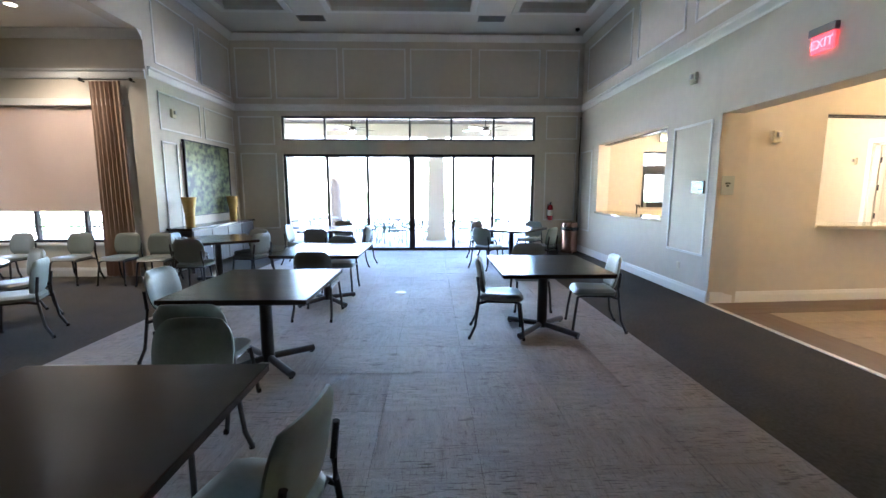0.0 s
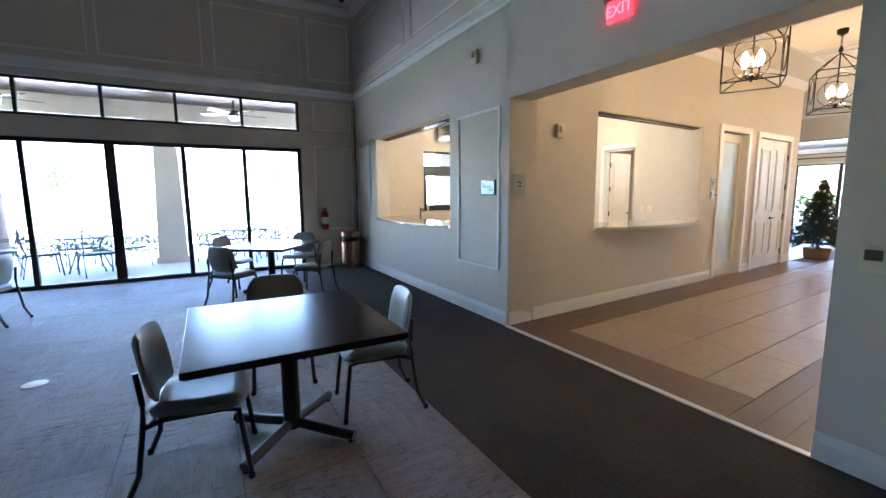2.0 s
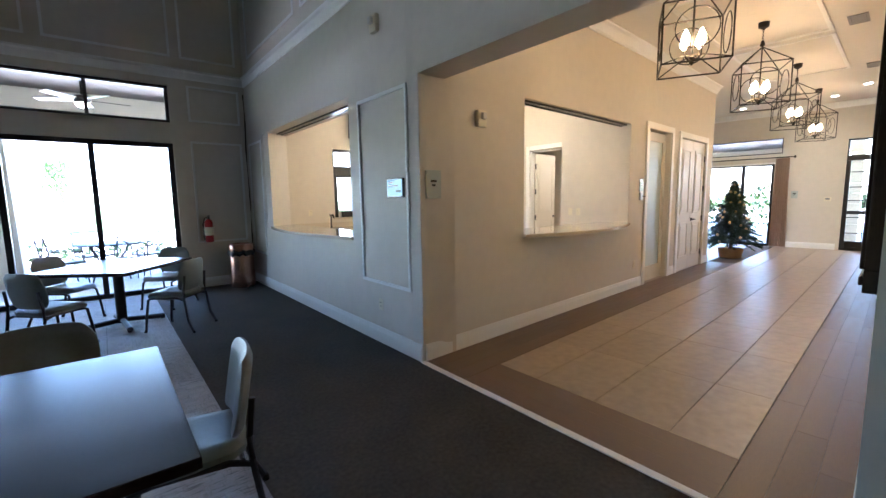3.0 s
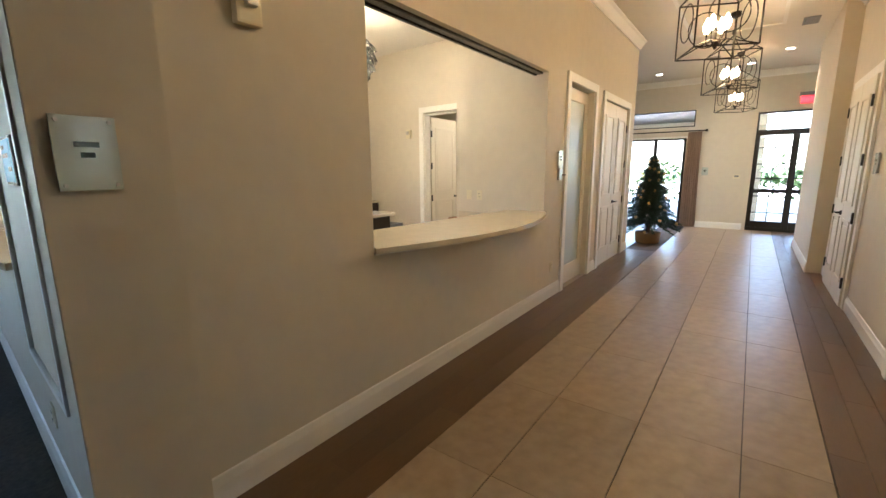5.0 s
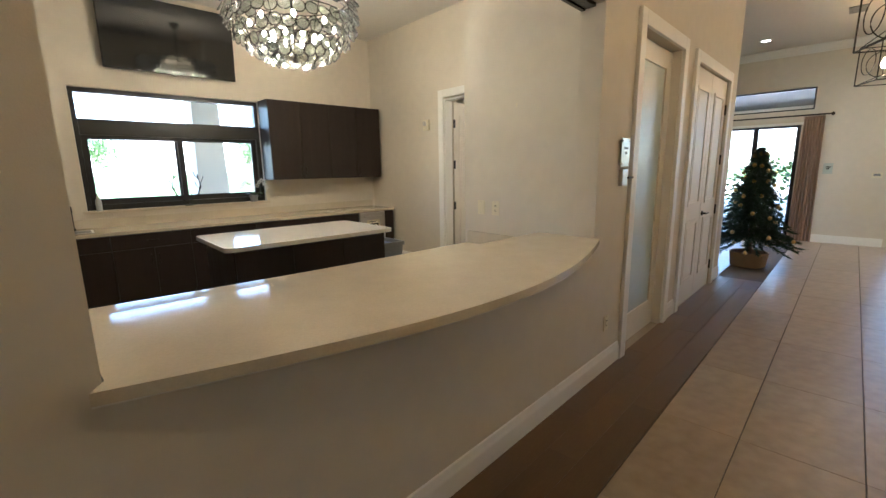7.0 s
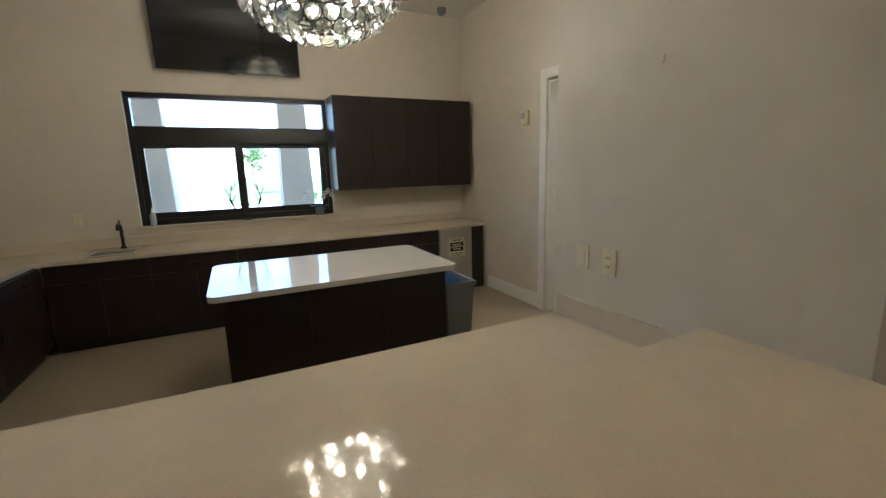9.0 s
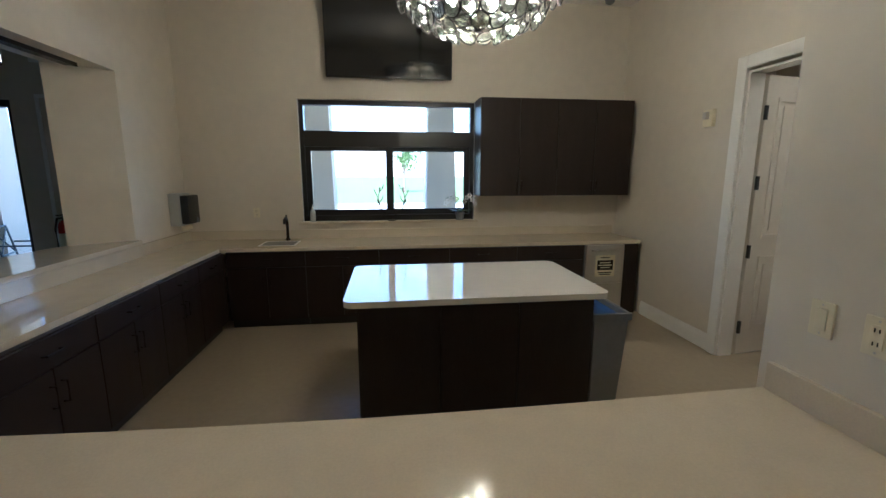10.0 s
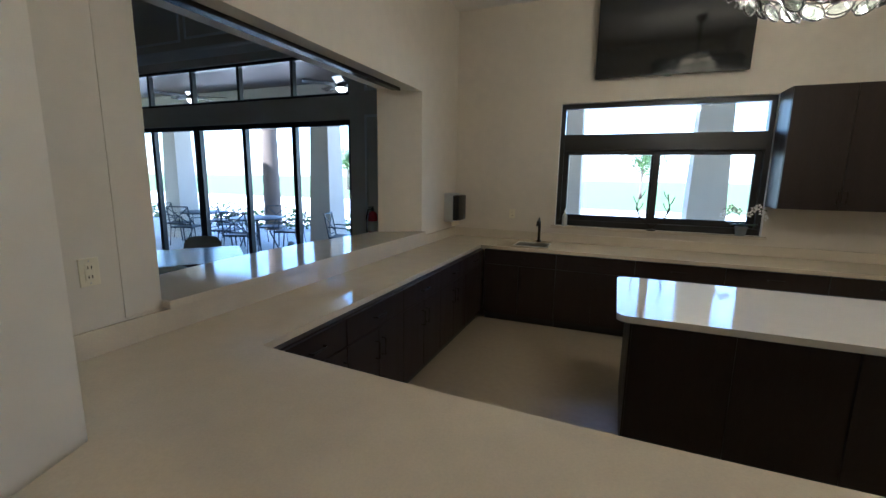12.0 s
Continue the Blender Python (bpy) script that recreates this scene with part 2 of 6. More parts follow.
def mesh(name, bm, material, smooth=False):
    me = bpy.data.meshes.new(name)
    bmesh.ops.recalc_face_normals(bm, faces=bm.faces)
    bm.to_mesh(me)
    bm.free()
    me.materials.append(material)
    if smooth:
        me.shade_smooth()
        me.set_sharp_from_angle(angle=radians(38))
    return me


def part(name, bm, material, parent=None, label="", smooth=False, m=None):
    """Links a bmesh as one mesh object under a thing or a part."""
    ob = new(name, mesh(name, bm, material, smooth))
    if parent is not None:
        ob.parent = parent
    if m is not None:
        ob.matrix_basis = m
    return tagged(ob, label)


def thing(name, label, category, m=None, group="", kind=""):
    """An Empty at the base of a thing, to carry its parts."""
    ob = new(name)
    ob.empty_display_size = 0.05
    if m is not None:
        ob.matrix_basis = m
    return tagged(ob, label, category, group, kind)


def structure(name, bm, material, label, category="wall", m=None, smooth=False):
    ob = part(name, bm, material, None, label, smooth, m)
    return tagged(ob, "", category, "", "structure")


def cut_wall(u0, u1, v0, v1, z0, z1, holes=()):
    """A wall along u with rectangular holes (u0, u1, z0, z1) that go through it, as one closed mesh."""
    bm = bmesh.new()
    us = sorted({u0, u1, *[min(max(h[k], u0), u1) for h in holes for k in (0, 1)]})
    zs = sorted({z0, z1, *[min(max(h[k], z0), z1) for h in holes for k in (2, 3)]})
    solid = {}
    for i in range(len(us) - 1):
        for k in range(len(zs) - 1):
            u, z = (us[i] + us[i + 1]) / 2, (zs[k] + zs[k + 1]) / 2
            solid[i, k] = not any(h[0] < u < h[1] and h[2] < z < h[3] for h in holes)
    made = {}

    def vert(i, k, s):
        if (i, k, s) not in made:
            made[i, k, s] = bm.verts.new((us[i], v1 if s else v0, zs[k]))
        return made[i, k, s]

    for (i, k), full in solid.items():
        if not full:
            continue
        for s in (0, 1):
            bm.faces.new((vert(i, k, s), vert(i + 1, k, s), vert(i + 1, k + 1, s), vert(i, k + 1, s)))
        for di, dk, a, c in ((-1, 0, (i, k), (i, k + 1)), (1, 0, (i + 1, k), (i + 1, k + 1)), (0, -1, (i, k), (i + 1, k)), (0, 1, (i, k + 1), (i + 1, k + 1))):
            if not solid.get((i + di, k + dk), False):
                bm.faces.new((vert(*a, 0), vert(*c, 0), vert(*c, 1), vert(*a, 1)))
    return bm


def shaker(u0, u1, v0, v1, z0, z1, rail=0.06, deep=0.006):
    """A door front with a recessed middle panel; its front at v0."""
    bm = bmesh.new()
    box(bm, u0, u1, v0, v1, z0, z1)
    bm.faces.ensure_lookup_table()
    f = min(bm.faces, key=lambda q: q.calc_center_median().y)
    bmesh.ops.inset_individual(bm, faces=[f], thickness=rail, depth=-deep)
    return bm


def moulding(u0, u1, z0, z1, w=0.035, d=0.018):
    """A rectangular picture-frame moulding that stands off a wall on -v."""
    bm = bmesh.new()
    for a, b, c, e in ((u0, u1, z1 - w, z1), (u0, u1, z0, z0 + w), (u0, u0 + w, z0 + w, z1 - w), (u1 - w, u1, z0 + w, z1 - w)):
        box(bm, a, b, -d, 0, c, e, bevel=0.006)
    return bm


def run(name, u0, u1, profile, material, m, label, category="trim"):
    """A moulded strip along u: profile of (distance off the wall, height)."""
    bm = bmesh.new()
    ends = [[bm.verts.new((u, -d, z)) for d, z in profile] for u in (u0, u1)]
    k = len(profile)
    for i in range(k):
        bm.faces.new((ends[0][i], ends[0][(i + 1) % k], ends[1][(i + 1) % k], ends[1][i]))
    bm.faces.new(ends[0][::-1])
    bm.faces.new(ends[1])
    return structure(name, bm, material, label, category, m)


BASE = ((0, 0.002), (0.018, 0.002), (0.018, 0.115), (0.012, 0.135), (0.008, 0.16), (0, 0.165))
CROWN = ((0, 0), (0.02, 0), (0.03, 0.03), (0.09, 0.10), (0.12, 0.12), (0.12, 0.14), (0, 0.14))
BAND = ((0, 0), (0.02, 0), (0.03, 0.025), (0.03, 0.11), (0.055, 0.13), (0.055, 0.16), (0, 0.16))


def at(profile, z):
    return tuple((d, h + z) for d, h in profile)


# ---- plan ----
NORTH, EAST, WEST = 13.70, 5.88, -2.85
TOP, BTOP = 5.38, 4.25
MN = Matrix.Translation((0, NORTH, 0))                      # north wall: u = x, the room at -v
ME = Matrix.Translation((EAST, 0, 0)) @ pose(0, 0, 0, 0, 0, -90)  # east wall: u = -y, the room at -v
MW = Matrix.Translation((WEST, 0, 0)) @ pose(0, 0, 0, 0, 0, 90)   # west wall: u = y
HALL = pose(5.88, 8.33, 0, 0, 0, 3.73)                      # hall: u along it, its left wall at v = 0
HR = -2.84                                                  # the hall's right wall
HTOP = 3.75
MHR = HALL @ pose(0, HR, 0, 0, 0, 180)                      # right wall: u runs back to the room


def hall_point(u, v):
    p = HALL @ Vector((u, v, 0))
    return p.x, p.y


def wall_plaster(name, label, *args, m=None, holes=()):
    return structure(name, cut_wall(*args, holes=holes), WALL, label, "wall", m)

# ---- dining room shell ----
FOLD = (-1.70, 4.72, 0.0, 2.48)
TRAN = (-1.71, 4.71, 2.81, 3.41)
wall_plaster("wall_north", "greige painted wall with white panel mouldings", WEST, EAST, 0, 0.25, 0, TOP, m=MN, holes=(FOLD, TRAN))
wall_plaster("wall_east", "greige painted wall with a serving hatch", -14.12, -8.335, 0, 0.40, 0, TOP, m=ME, holes=((-12.79, -9.63, 1.04, 2.60),))
structure("wall_east_reveal", prism(prism(bmesh.new(), ((5.89, 9.632), (6.28, 9.632), (6.28, 9.80)), 1.042, 2.598), ((5.89, 12.5), (6.28, 12.788), (5.89, 12.788)), 1.042, 2.598), WALL, "splayed painted reveal of the serving hatch")
wall_plaster("wall_east_near", "greige painted wall with a wide opening to the hall", -8.335, 6.0, 0, 0.30, 0, TOP, m=ME, holes=((-8.335, -5.49, 0, 2.555),))
wall_plaster("wall_west", "greige painted wall with white panel mouldings", 10.5, NORTH + 0.25, 0, 0.25, 0, TOP, m=MW)
wall_plaster("wall_west_header", "painted header above the bay", -6.0, 10.5, 0, 0.25, BTOP, TOP, m=MW)
wall_plaster("wall_south", "plain painted wall", -9.9, 6.5, -6.25, -6.0, 0, TOP)
structure("floor_dining", boxes((-9.9, EAST, -6, NORTH, -0.2, 0)), DARK_CARPET, "dark charcoal carpet floor", "floor")
structure("floor_hall", boxes((EAST, 30, -6, 13.2, -0.2, -0.003)), KITCHEN_FLOOR, "floor under the hall", "floor")
structure("floor_kitchen", boxes((6.28, 14.0, 8.8, 13.95, -0.1, 0.0)), KITCHEN_FLOOR, "cream vinyl kitchen floor", "floor")

# ceiling with recessed trays
cb = bmesh.new()
TRAYS = [(-2.35, -1.0), (-0.1, 2.95), (3.9, 5.45)]
xs = sorted({WEST, EAST, *[v for t in TRAYS for v in t]})
for a, b in zip(xs, xs[1:]):
    tray = any(t[0] < (a + b) / 2 < t[1] for t in TRAYS)
    ys = [-6, 1.2, 5.0, 5.8, 12.4, NORTH] if tray else [-6, NORTH]
    for k, (c, d) in enumerate(zip(ys, ys[1:])):
        if tray and k in (1, 3):
            box(cb, a, b, c, d, TOP + 0.4, TOP + 0.5)
        else:
            box(cb, a, b, c, d, TOP, TOP + 0.5)
structure("ceiling_dining", cb, CEIL, "painted ceiling with recessed coffers", "ceiling")

# ---- hall shell ----
HATCH = (1.50, 4.173, 1.04, 2.57)
PDOOR = (4.82, 5.80, 0, 2.57)
CLOSET = (6.30, 7.75, 0, 2.55)
wall_plaster("wall_hall_left", "greige painted hall wall with a serving hatch", 0.004, 8.25, 0, 0.16, 0, HTOP, m=HALL, holes=(HATCH, PDOOR, CLOSET))
wall_plaster("wall_hall_right", "greige painted hall wall", -10.4, -0.12, 0, 0.25, 0, HTOP, m=MHR, holes=((-3.88, -1.77, 0, 2.56),))
structure("ceiling_hall", boxes((0.31, 8.2, HR - 1.6, 0.16, HTOP, HTOP + 0.2), (8.2, 13.0, HR - 2.0, 5.3, HTOP, HTOP + 0.2)), CEIL, "painted hall ceiling", "ceiling", HALL)
wall_plaster("wall_hall_right_far", "greige painted hall wall standing proud", 7.75, 10.4, HR, -2.65, 0, HTOP, m=HALL)
ML = HALL @ pose(12.5, 0, 0, 0, 0, -90)                      # lobby end wall: u = -v of the hall
LDOOR = (1.83, 3.5, 0, 2.83)
LSLIDE = (-2.6, 0.38, 0, 2.33)
LTRAN = (-2.6, 0.54, 2.58, 3.0)
wall_plaster("wall_lobby", "greige painted lobby wall", -5.0, 4.2, 0, 0.25, 0, HTOP, m=ML, holes=(LDOOR, LSLIDE, LTRAN))
wall_plaster("wall_lobby_left", "greige painted lobby wall", 8.25, 12.75, 5.0, 5.2, 0, HTOP, m=HALL)
wall_plaster("wall_lobby_right", "greige painted lobby wall", 10.2, 12.75, -4.5, -4.3, 0, HTOP, m=HALL)

# ---- kitchen shell ----
KW, KN, KE, KTOP = 6.28, 13.87, 11.72, 3.756
KWIN = (7.61, 9.76, 1.12, 2.575)
KDOOR = (-11.92, -10.95, 0, 2.58)
wall_plaster("wall_kitchen_north", "cream painted kitchen wall with a window", KW, 14.0, KN, KN + 0.25, 0, KTOP, holes=(KWIN,))
MKE = Matrix.Translation((KE, 0, 0)) @ pose(0, 0, 0, 0, 0, -90)
wall_plaster("wall_kitchen_east", "cream painted kitchen wall with a doorway", -KN, -9.85, 0, 0.14, 0, KTOP, m=MKE, holes=(KDOOR,))
structure("wall_chase", prism(bmesh.new(), ((6.28, 8.50), (7.364, 8.57), (7.362, 8.60), (7.19, 9.0), (6.28, 9.0)), 0, KTOP), WALL, "thick painted pier beside the hatch")
wall_plaster("wall_pantry", "painted pantry wall beside the hatch", 10.04, 10.18, 8.74, 9.84, 0, KTOP)
wall_plaster("wall_pantry_back", "painted pantry wall", 10.18, 14.0, 9.70, 9.84, 0, KTOP)
wall_plaster("wall_beyond", "painted wall of the room behind the kitchen", 13.86, 14.0, 9.84, KN, 0, KTOP)
structure("ceiling_kitchen", boxes((KW - 0.1, 14.0, 8.62, KN, KTOP, KTOP + 0.2)), CEIL, "painted kitchen ceiling", "ceiling")

# ---- bay beside the dining room ----
BAYN = 10.45
wall_plaster("wall_bay_north", "warm painted bay wall with a window", -6.3, WEST, BAYN, BAYN + 0.22, 0, BTOP, holes=((-5.97, -3.30, 0.62, 3.0),))
MB = pose(-6.3, BAYN, 0, 0, 0, 45)                           # angled bay wall: u runs from the south-west to the corner
wall_plaster("wall_bay_angle", "warm painted angled bay wall with a window", -4.6, 0, 0, 0.22, 0, BTOP, m=MB, holes=((-2.5, -0.6, 0.62, 3.0),))
wall_plaster("wall_bay_west", "plain painted wall", -9.9, -9.6, -6.0, 7.4, 0, BTOP)
structure("ceiling_bay", boxes((-9.9, WEST - 0.25, -6, 10.6, BTOP, BTOP + 0.2)), CEIL, "painted lower ceiling of the bay", "ceiling")
run("crown_bay", -6.3, WEST, at(CROWN, BTOP - 0.14), TRIM, pose(0, BAYN, 0), "white crown moulding")
run("crown_bay_angle", -4.6, 0, at(CROWN, BTOP - 0.14), TRIM, MB, "white crown moulding")
run("band_bay", -6.3, WEST, at(BAND, 3.46), TRIM, pose(0, BAYN, 0), "white moulded band")
run("band_bay_angle", -4.6, 0, at(BAND, 3.46), TRIM, MB, "white moulded band")
run("baseboard_bay", -6.3, WEST, BASE, TRIM, pose(0, BAYN, 0), "tall white baseboard")
run("baseboard_bay_angle", -4.6, 0, BASE, TRIM, MB, "tall white baseboard")

# ---- mouldings ----
run("crown_north", WEST, EAST, at(CROWN, TOP - 0.2), TRIM, MN, "white crown moulding")
run("crown_east", -NORTH, 6.0, at(CROWN, TOP - 0.2), TRIM, ME, "white crown moulding")
run("crown_west", -6.0, NORTH, at(CROWN, TOP - 0.2), TRIM, MW, "white crown moulding")
run("band_north", WEST, EAST, at(BAND, 3.53), TRIM, MN, "white moulded band")
run("band_east", -NORTH, 6.0, at(BAND, 3.53), TRIM, ME, "white moulded band")
run("band_west", 10.5, NORTH, at(BAND, 3.53), TRIM, MW, "white moulded band")
run("baseboard_north", WEST, -1.77, BASE, TRIM, MN, "tall white baseboard")
run("baseboard_north_right", 4.79, EAST, BASE, TRIM, MN, "tall white baseboard")
run("baseboard_east", -NORTH, -8.34, BASE, TRIM, ME, "tall white baseboard")
run("baseboard_east_near", -5.49, 6.0, BASE, TRIM, ME, "tall white baseboard")
run("baseboard_west", 10.5, NORTH, BASE, TRIM, MW, "tall white baseboard")
run("baseboard_hall", 0.03, 4.71, BASE, TRIM, HALL, "tall white baseboard")
run("baseboard_hall_mid", 5.91, 6.19, BASE, TRIM, HALL, "tall white baseboard")
run("baseboard_hall_end", 7.86, 8.25, BASE, TRIM, HALL, "tall white baseboard")
run("baseboard_hall_right", -1.66, -0.12, BASE, TRIM, MHR, "tall white baseboard")
run("baseboard_hall_right_mid", -5.79, -3.99, BASE, TRIM, MHR, "tall white baseboard")
run("baseboard_hall_right_far", -7.74, -7.39, BASE, TRIM, MHR, "tall white baseboard")
run("baseboard_lobby", 0.45, 1.76, BASE, TRIM, ML, "tall white baseboard")
run("crown_hall", 0.03, 8.25, at(CROWN, HTOP - 0.14), TRIM, HALL, "white crown moulding")
run("crown_hall_right", -7.74, -0.12, at(CROWN, HTOP - 0.14), TRIM, MHR, "white crown moulding")
run("crown_lobby", -5.0, 4.2, at(CROWN, HTOP - 0.14), TRIM, ML, "white crown moulding")
run("baseboard_kitchen", -13.15, -12.03, BASE, TRIM, MKE, "white baseboard")
wall = bpy.data.objects["wall_north"]
for u0, u1, z0, z1 in ((-2.76, -1.89, 3.82, 5.02), (-1.79, -0.24, 3.82, 5.02), (-0.12, 1.43, 3.82, 5.02), (1.54, 3.07, 3.85, 5.02), (3.24, 4.78, 3.86, 5.02), (4.91, 5.76, 3.86, 5.02),
                       (-2.76, -1.87, 2.70, 3.40), (-2.76, -1.85, 0.59, 2.50), (4.97, 5.78, 2.85, 3.44), (4.97, 5.78, 0.79, 2.53)):
    part("panel_moulding", moulding(u0, u1, z0, z1), TRIM, wall)
wall = bpy.data.objects["wall_east"]
for u0, u1 in ((-13.35, -11.08), (-10.83, -9.33), (-9.08, -7.3), (-7.1, -5.3), (-5.1, -3.3), (-3.1, -1.3), (-1.1, 0.7)):
    part("panel_moulding", moulding(u0, u1, 3.93, 4.95), TRIM, wall)
for r in ((-9.41, -8.49, 0.63, 2.51), (-13.58, -12.86, 0.57, 2.52)):
    part("panel_moulding", moulding(*r), TRIM, wall)
wall = bpy.data.objects["wall_west"]
for r in ((10.72, 12.1, 3.80, 4.95), (12.25, 13.58, 3.80, 4.95), (10.72, 12.1, 2.66, 3.34), (12.25, 13.58, 2.66, 3.34), (10.72, 11.2, 0.56, 2.46), (11.3, 13.58, 0.56, 2.50)):
    part("panel_moulding", moulding(*r), TRIM, wall)
tc = bpy.data.objects["ceiling_dining"]
for k, (a, b) in enumerate(TRAYS):
    for c, d in ((1.2, 5.0), (5.8, 12.4)):
        for i, (e, z) in enumerate(((-0.09, 0.0), (0.10, 0.16))):
            bm = bmesh.new()
            w, t = 0.14, 0.06
            x0, x1, y0, y1 = a + e, b - e, c + e, d - e
            for r in ((x0, x1, y0, y0 + w), (x0, x1, y1 - w, y1), (x0, x0 + w, y0 + w, y1 - w), (x1 - w, x1, y0 + w, y1 - w)):
                box(bm, *r, TOP + z - (0.03 if i == 0 else 0.0), TOP + z + t, bevel=0.012)
            structure("trim_tray", bm, TRIM, "white stepped coffer moulding", "trim")
        structure("trim_tray_panel", boxes((a + 0.42, b - 0.42, c + 0.42, d - 0.42, TOP + 0.37, TOP + 0.395)), WOOD_SOFFIT, "dark brown panel in the middle of the coffer", "trim")


# ---- windows and doors of the dining room ----
def glazed(name, label, u0, u1, z0, z1, mulls, m, v0=0.06, depth=0.09, fw=0.06, mw=0.05, group="", heavy=(), category="window"):
    """A glazed opening: an outer frame, mullions and one pane in each bay."""
    t = thing(name, label, category, m, group, "structure")
    for a, b, c, d in ((u0, u1, z1 - fw, z1), (u0, u1, z0, z0 + fw), (u0, u0 + fw, z0 + fw, z1 - fw), (u1 - fw, u1, z0 + fw, z1 - fw)):
        part("window_frame", boxes((a, b, v0, v0 + depth, c, d), bevel=0.006), BLACK_FRAME, t)
    for u in mulls:
        h = mw * (2.0 if u in heavy else 1.0)
        part("mullion", boxes((u - h / 2, u + h / 2, v0 + 0.002, v0 + depth - 0.002, z0 + fw, z1 - fw), bevel=0.006), BLACK_FRAME, t)
    edges = [u0 + fw, *mulls, u1 - fw]
    for a, b in zip(edges, edges[1:]):
        g = part("pane", boxes((a, b, v0 + depth / 2 - 0.004, v0 + depth / 2 + 0.004, z0 + fw, z1 - fw)), GLASS, t)
        g.visible_shadow = False
    return t


glazed("door_folding", "black framed folding glass door onto the patio", *FOLD, (-0.60, 0.42, 1.55, 2.63, 3.65), MN, fw=0.075, mw=0.075, heavy=(1.55,), category="door")
glazed("window_transom", "black framed row of transom panes above the folding door", *TRAN, (-0.64, 0.43, 1.51, 2.57, 3.65), MN, fw=0.05)
for M, u0, u1, nm in ((pose(0, BAYN, 0), -5.97, -3.30, "window_bay"), (MB, -2.5, -0.6, "window_bay_angle")):
    third = (u1 - u0) / 3
    w = glazed(nm, "black framed bay window behind a lowered shade", u0, u1, 0.62, 3.0, (u0 + third, u0 + 2 * third), M, fw=0.05)
    part("glazing_bar", boxes((u0 + 0.05, u1 - 0.05, 0.085, 0.115, 0.90, 0.92)), BLACK_FRAME, w)
    part("window_sill", boxes((u0 - 0.05, u1 + 0.05, -0.03, 0.05, 0.57, 0.62), bevel=0.008), TRIM, w)
    s = thing("roller_shade", "pale pink-beige roller shade, lowered over most of a window", "shade", M)
    bm = bmesh.new()
    n = 14
    rows = [[bm.verts.new((u0 - 0.04 + (u1 - u0 + 0.08) * i / n, -0.014 + 0.004 * math.sin(i * 1.7) + d, z)) for i in range(n + 1)] for z, d in ((1.20, 0), (3.0, 0), (3.0, 0.004), (1.20, 0.004))]
    for k in range(4):
        for i in range(n):
            bm.faces.new((rows[k][i], rows[k][i + 1], rows[(k + 1) % 4][i + 1], rows[(k + 1) % 4][i]))
    part("fabric", bm, SHADE_FABRIC, s)
    part("hem_bar", tube(bmesh.new(), ((u0 - 0.04, -0.012, 1.20), (u1 + 0.04, -0.012, 1.20)), 0.012), SHADE_FABRIC, s)
    part("cassette", boxes((u0 - 0.05, u1 + 0.05, -0.07, -0.002, 3.0, 3.12), bevel=0.008), TRIM, s)


def curtain(x0, x1, z0, z1, m, seed, folds=7):
    """A gathered hanging curtain panel of real thickness."""
    rnd = random.Random(seed)
    ph = [rnd.uniform(0.6, 1.3) for _ in range(folds)]
    bm = bmesh.new()
    cols, rws = folds * 8, 10
    grid = []
    for side in (0, 0.006):
        sheet = []
        for j in range(rws + 1):
            f = j / rws
            row = []
            for i in range(cols + 1):
                k = i / cols
                amp = 0.035 * ph[min(folds - 1, int(k * folds))] * (0.75 + 0.35 * (1 - f))
                x = x0 + (x1 - x0) * (0.5 + (k - 0.5) * (1.06 - 0.12 * f + 0.05 * math.sin(3 * f + seed)))
                row.append(bm.verts.new((x, -0.09 + amp * math.sin(2 * math.pi * k * folds + 0.4 * math.sin(4 * f + seed)) + side, z0 + (z1 - z0) * f)))
            sheet.append(row)
        grid.append(sheet)
    for sheet in grid:
        for j in range(rws):
            for i in range(cols):
                bm.faces.new((sheet[j][i], sheet[j][i + 1], sheet[j + 1][i + 1], sheet[j + 1][i]))
    return bm


def curtain_set(m, panels, rod, seed, z1=3.40):
    for k, (a, b) in enumerate(panels):
        t = thing("curtain", "taupe linen curtain hanging in folds to the floor", "curtain", m, "window curtains")
        part("fabric", curtain(a, b, 0.02, z1, m, seed + k), CURTAIN, t, smooth=True)
    r = thing("curtain_rod", "dark bronze curtain rod with ball finials", "curtain rod", m)
    part("rod", tube(bmesh.new(), ((rod[0], -0.09, z1 + 0.03), (rod[1], -0.09, z1 + 0.03)), 0.014), IRON, r, smooth=True)
    for u in rod:
        part("finial", turned(bmesh.new(), ((0.0, -0.035), (0.026, -0.018), (0.03, 0), (0.026, 0.018), (0, 0.035)), 12, u, -0.09, z1 + 0.03), IRON, r, smooth=True)
        part("bracket", boxes((u - 0.012, u + 0.012, -0.09, 0.0, z1 + 0.0, z1 + 0.02)), IRON, r)


curtain_set(pose(0, BAYN, 0), ((-3.78, -3.22), (-6.22, -5.78)), (-3.9, -3.05), 3)
curtain_set(MB, ((-0.75, -0.12), (-3.0, -2.4)), (-0.9, -0.08), 8)

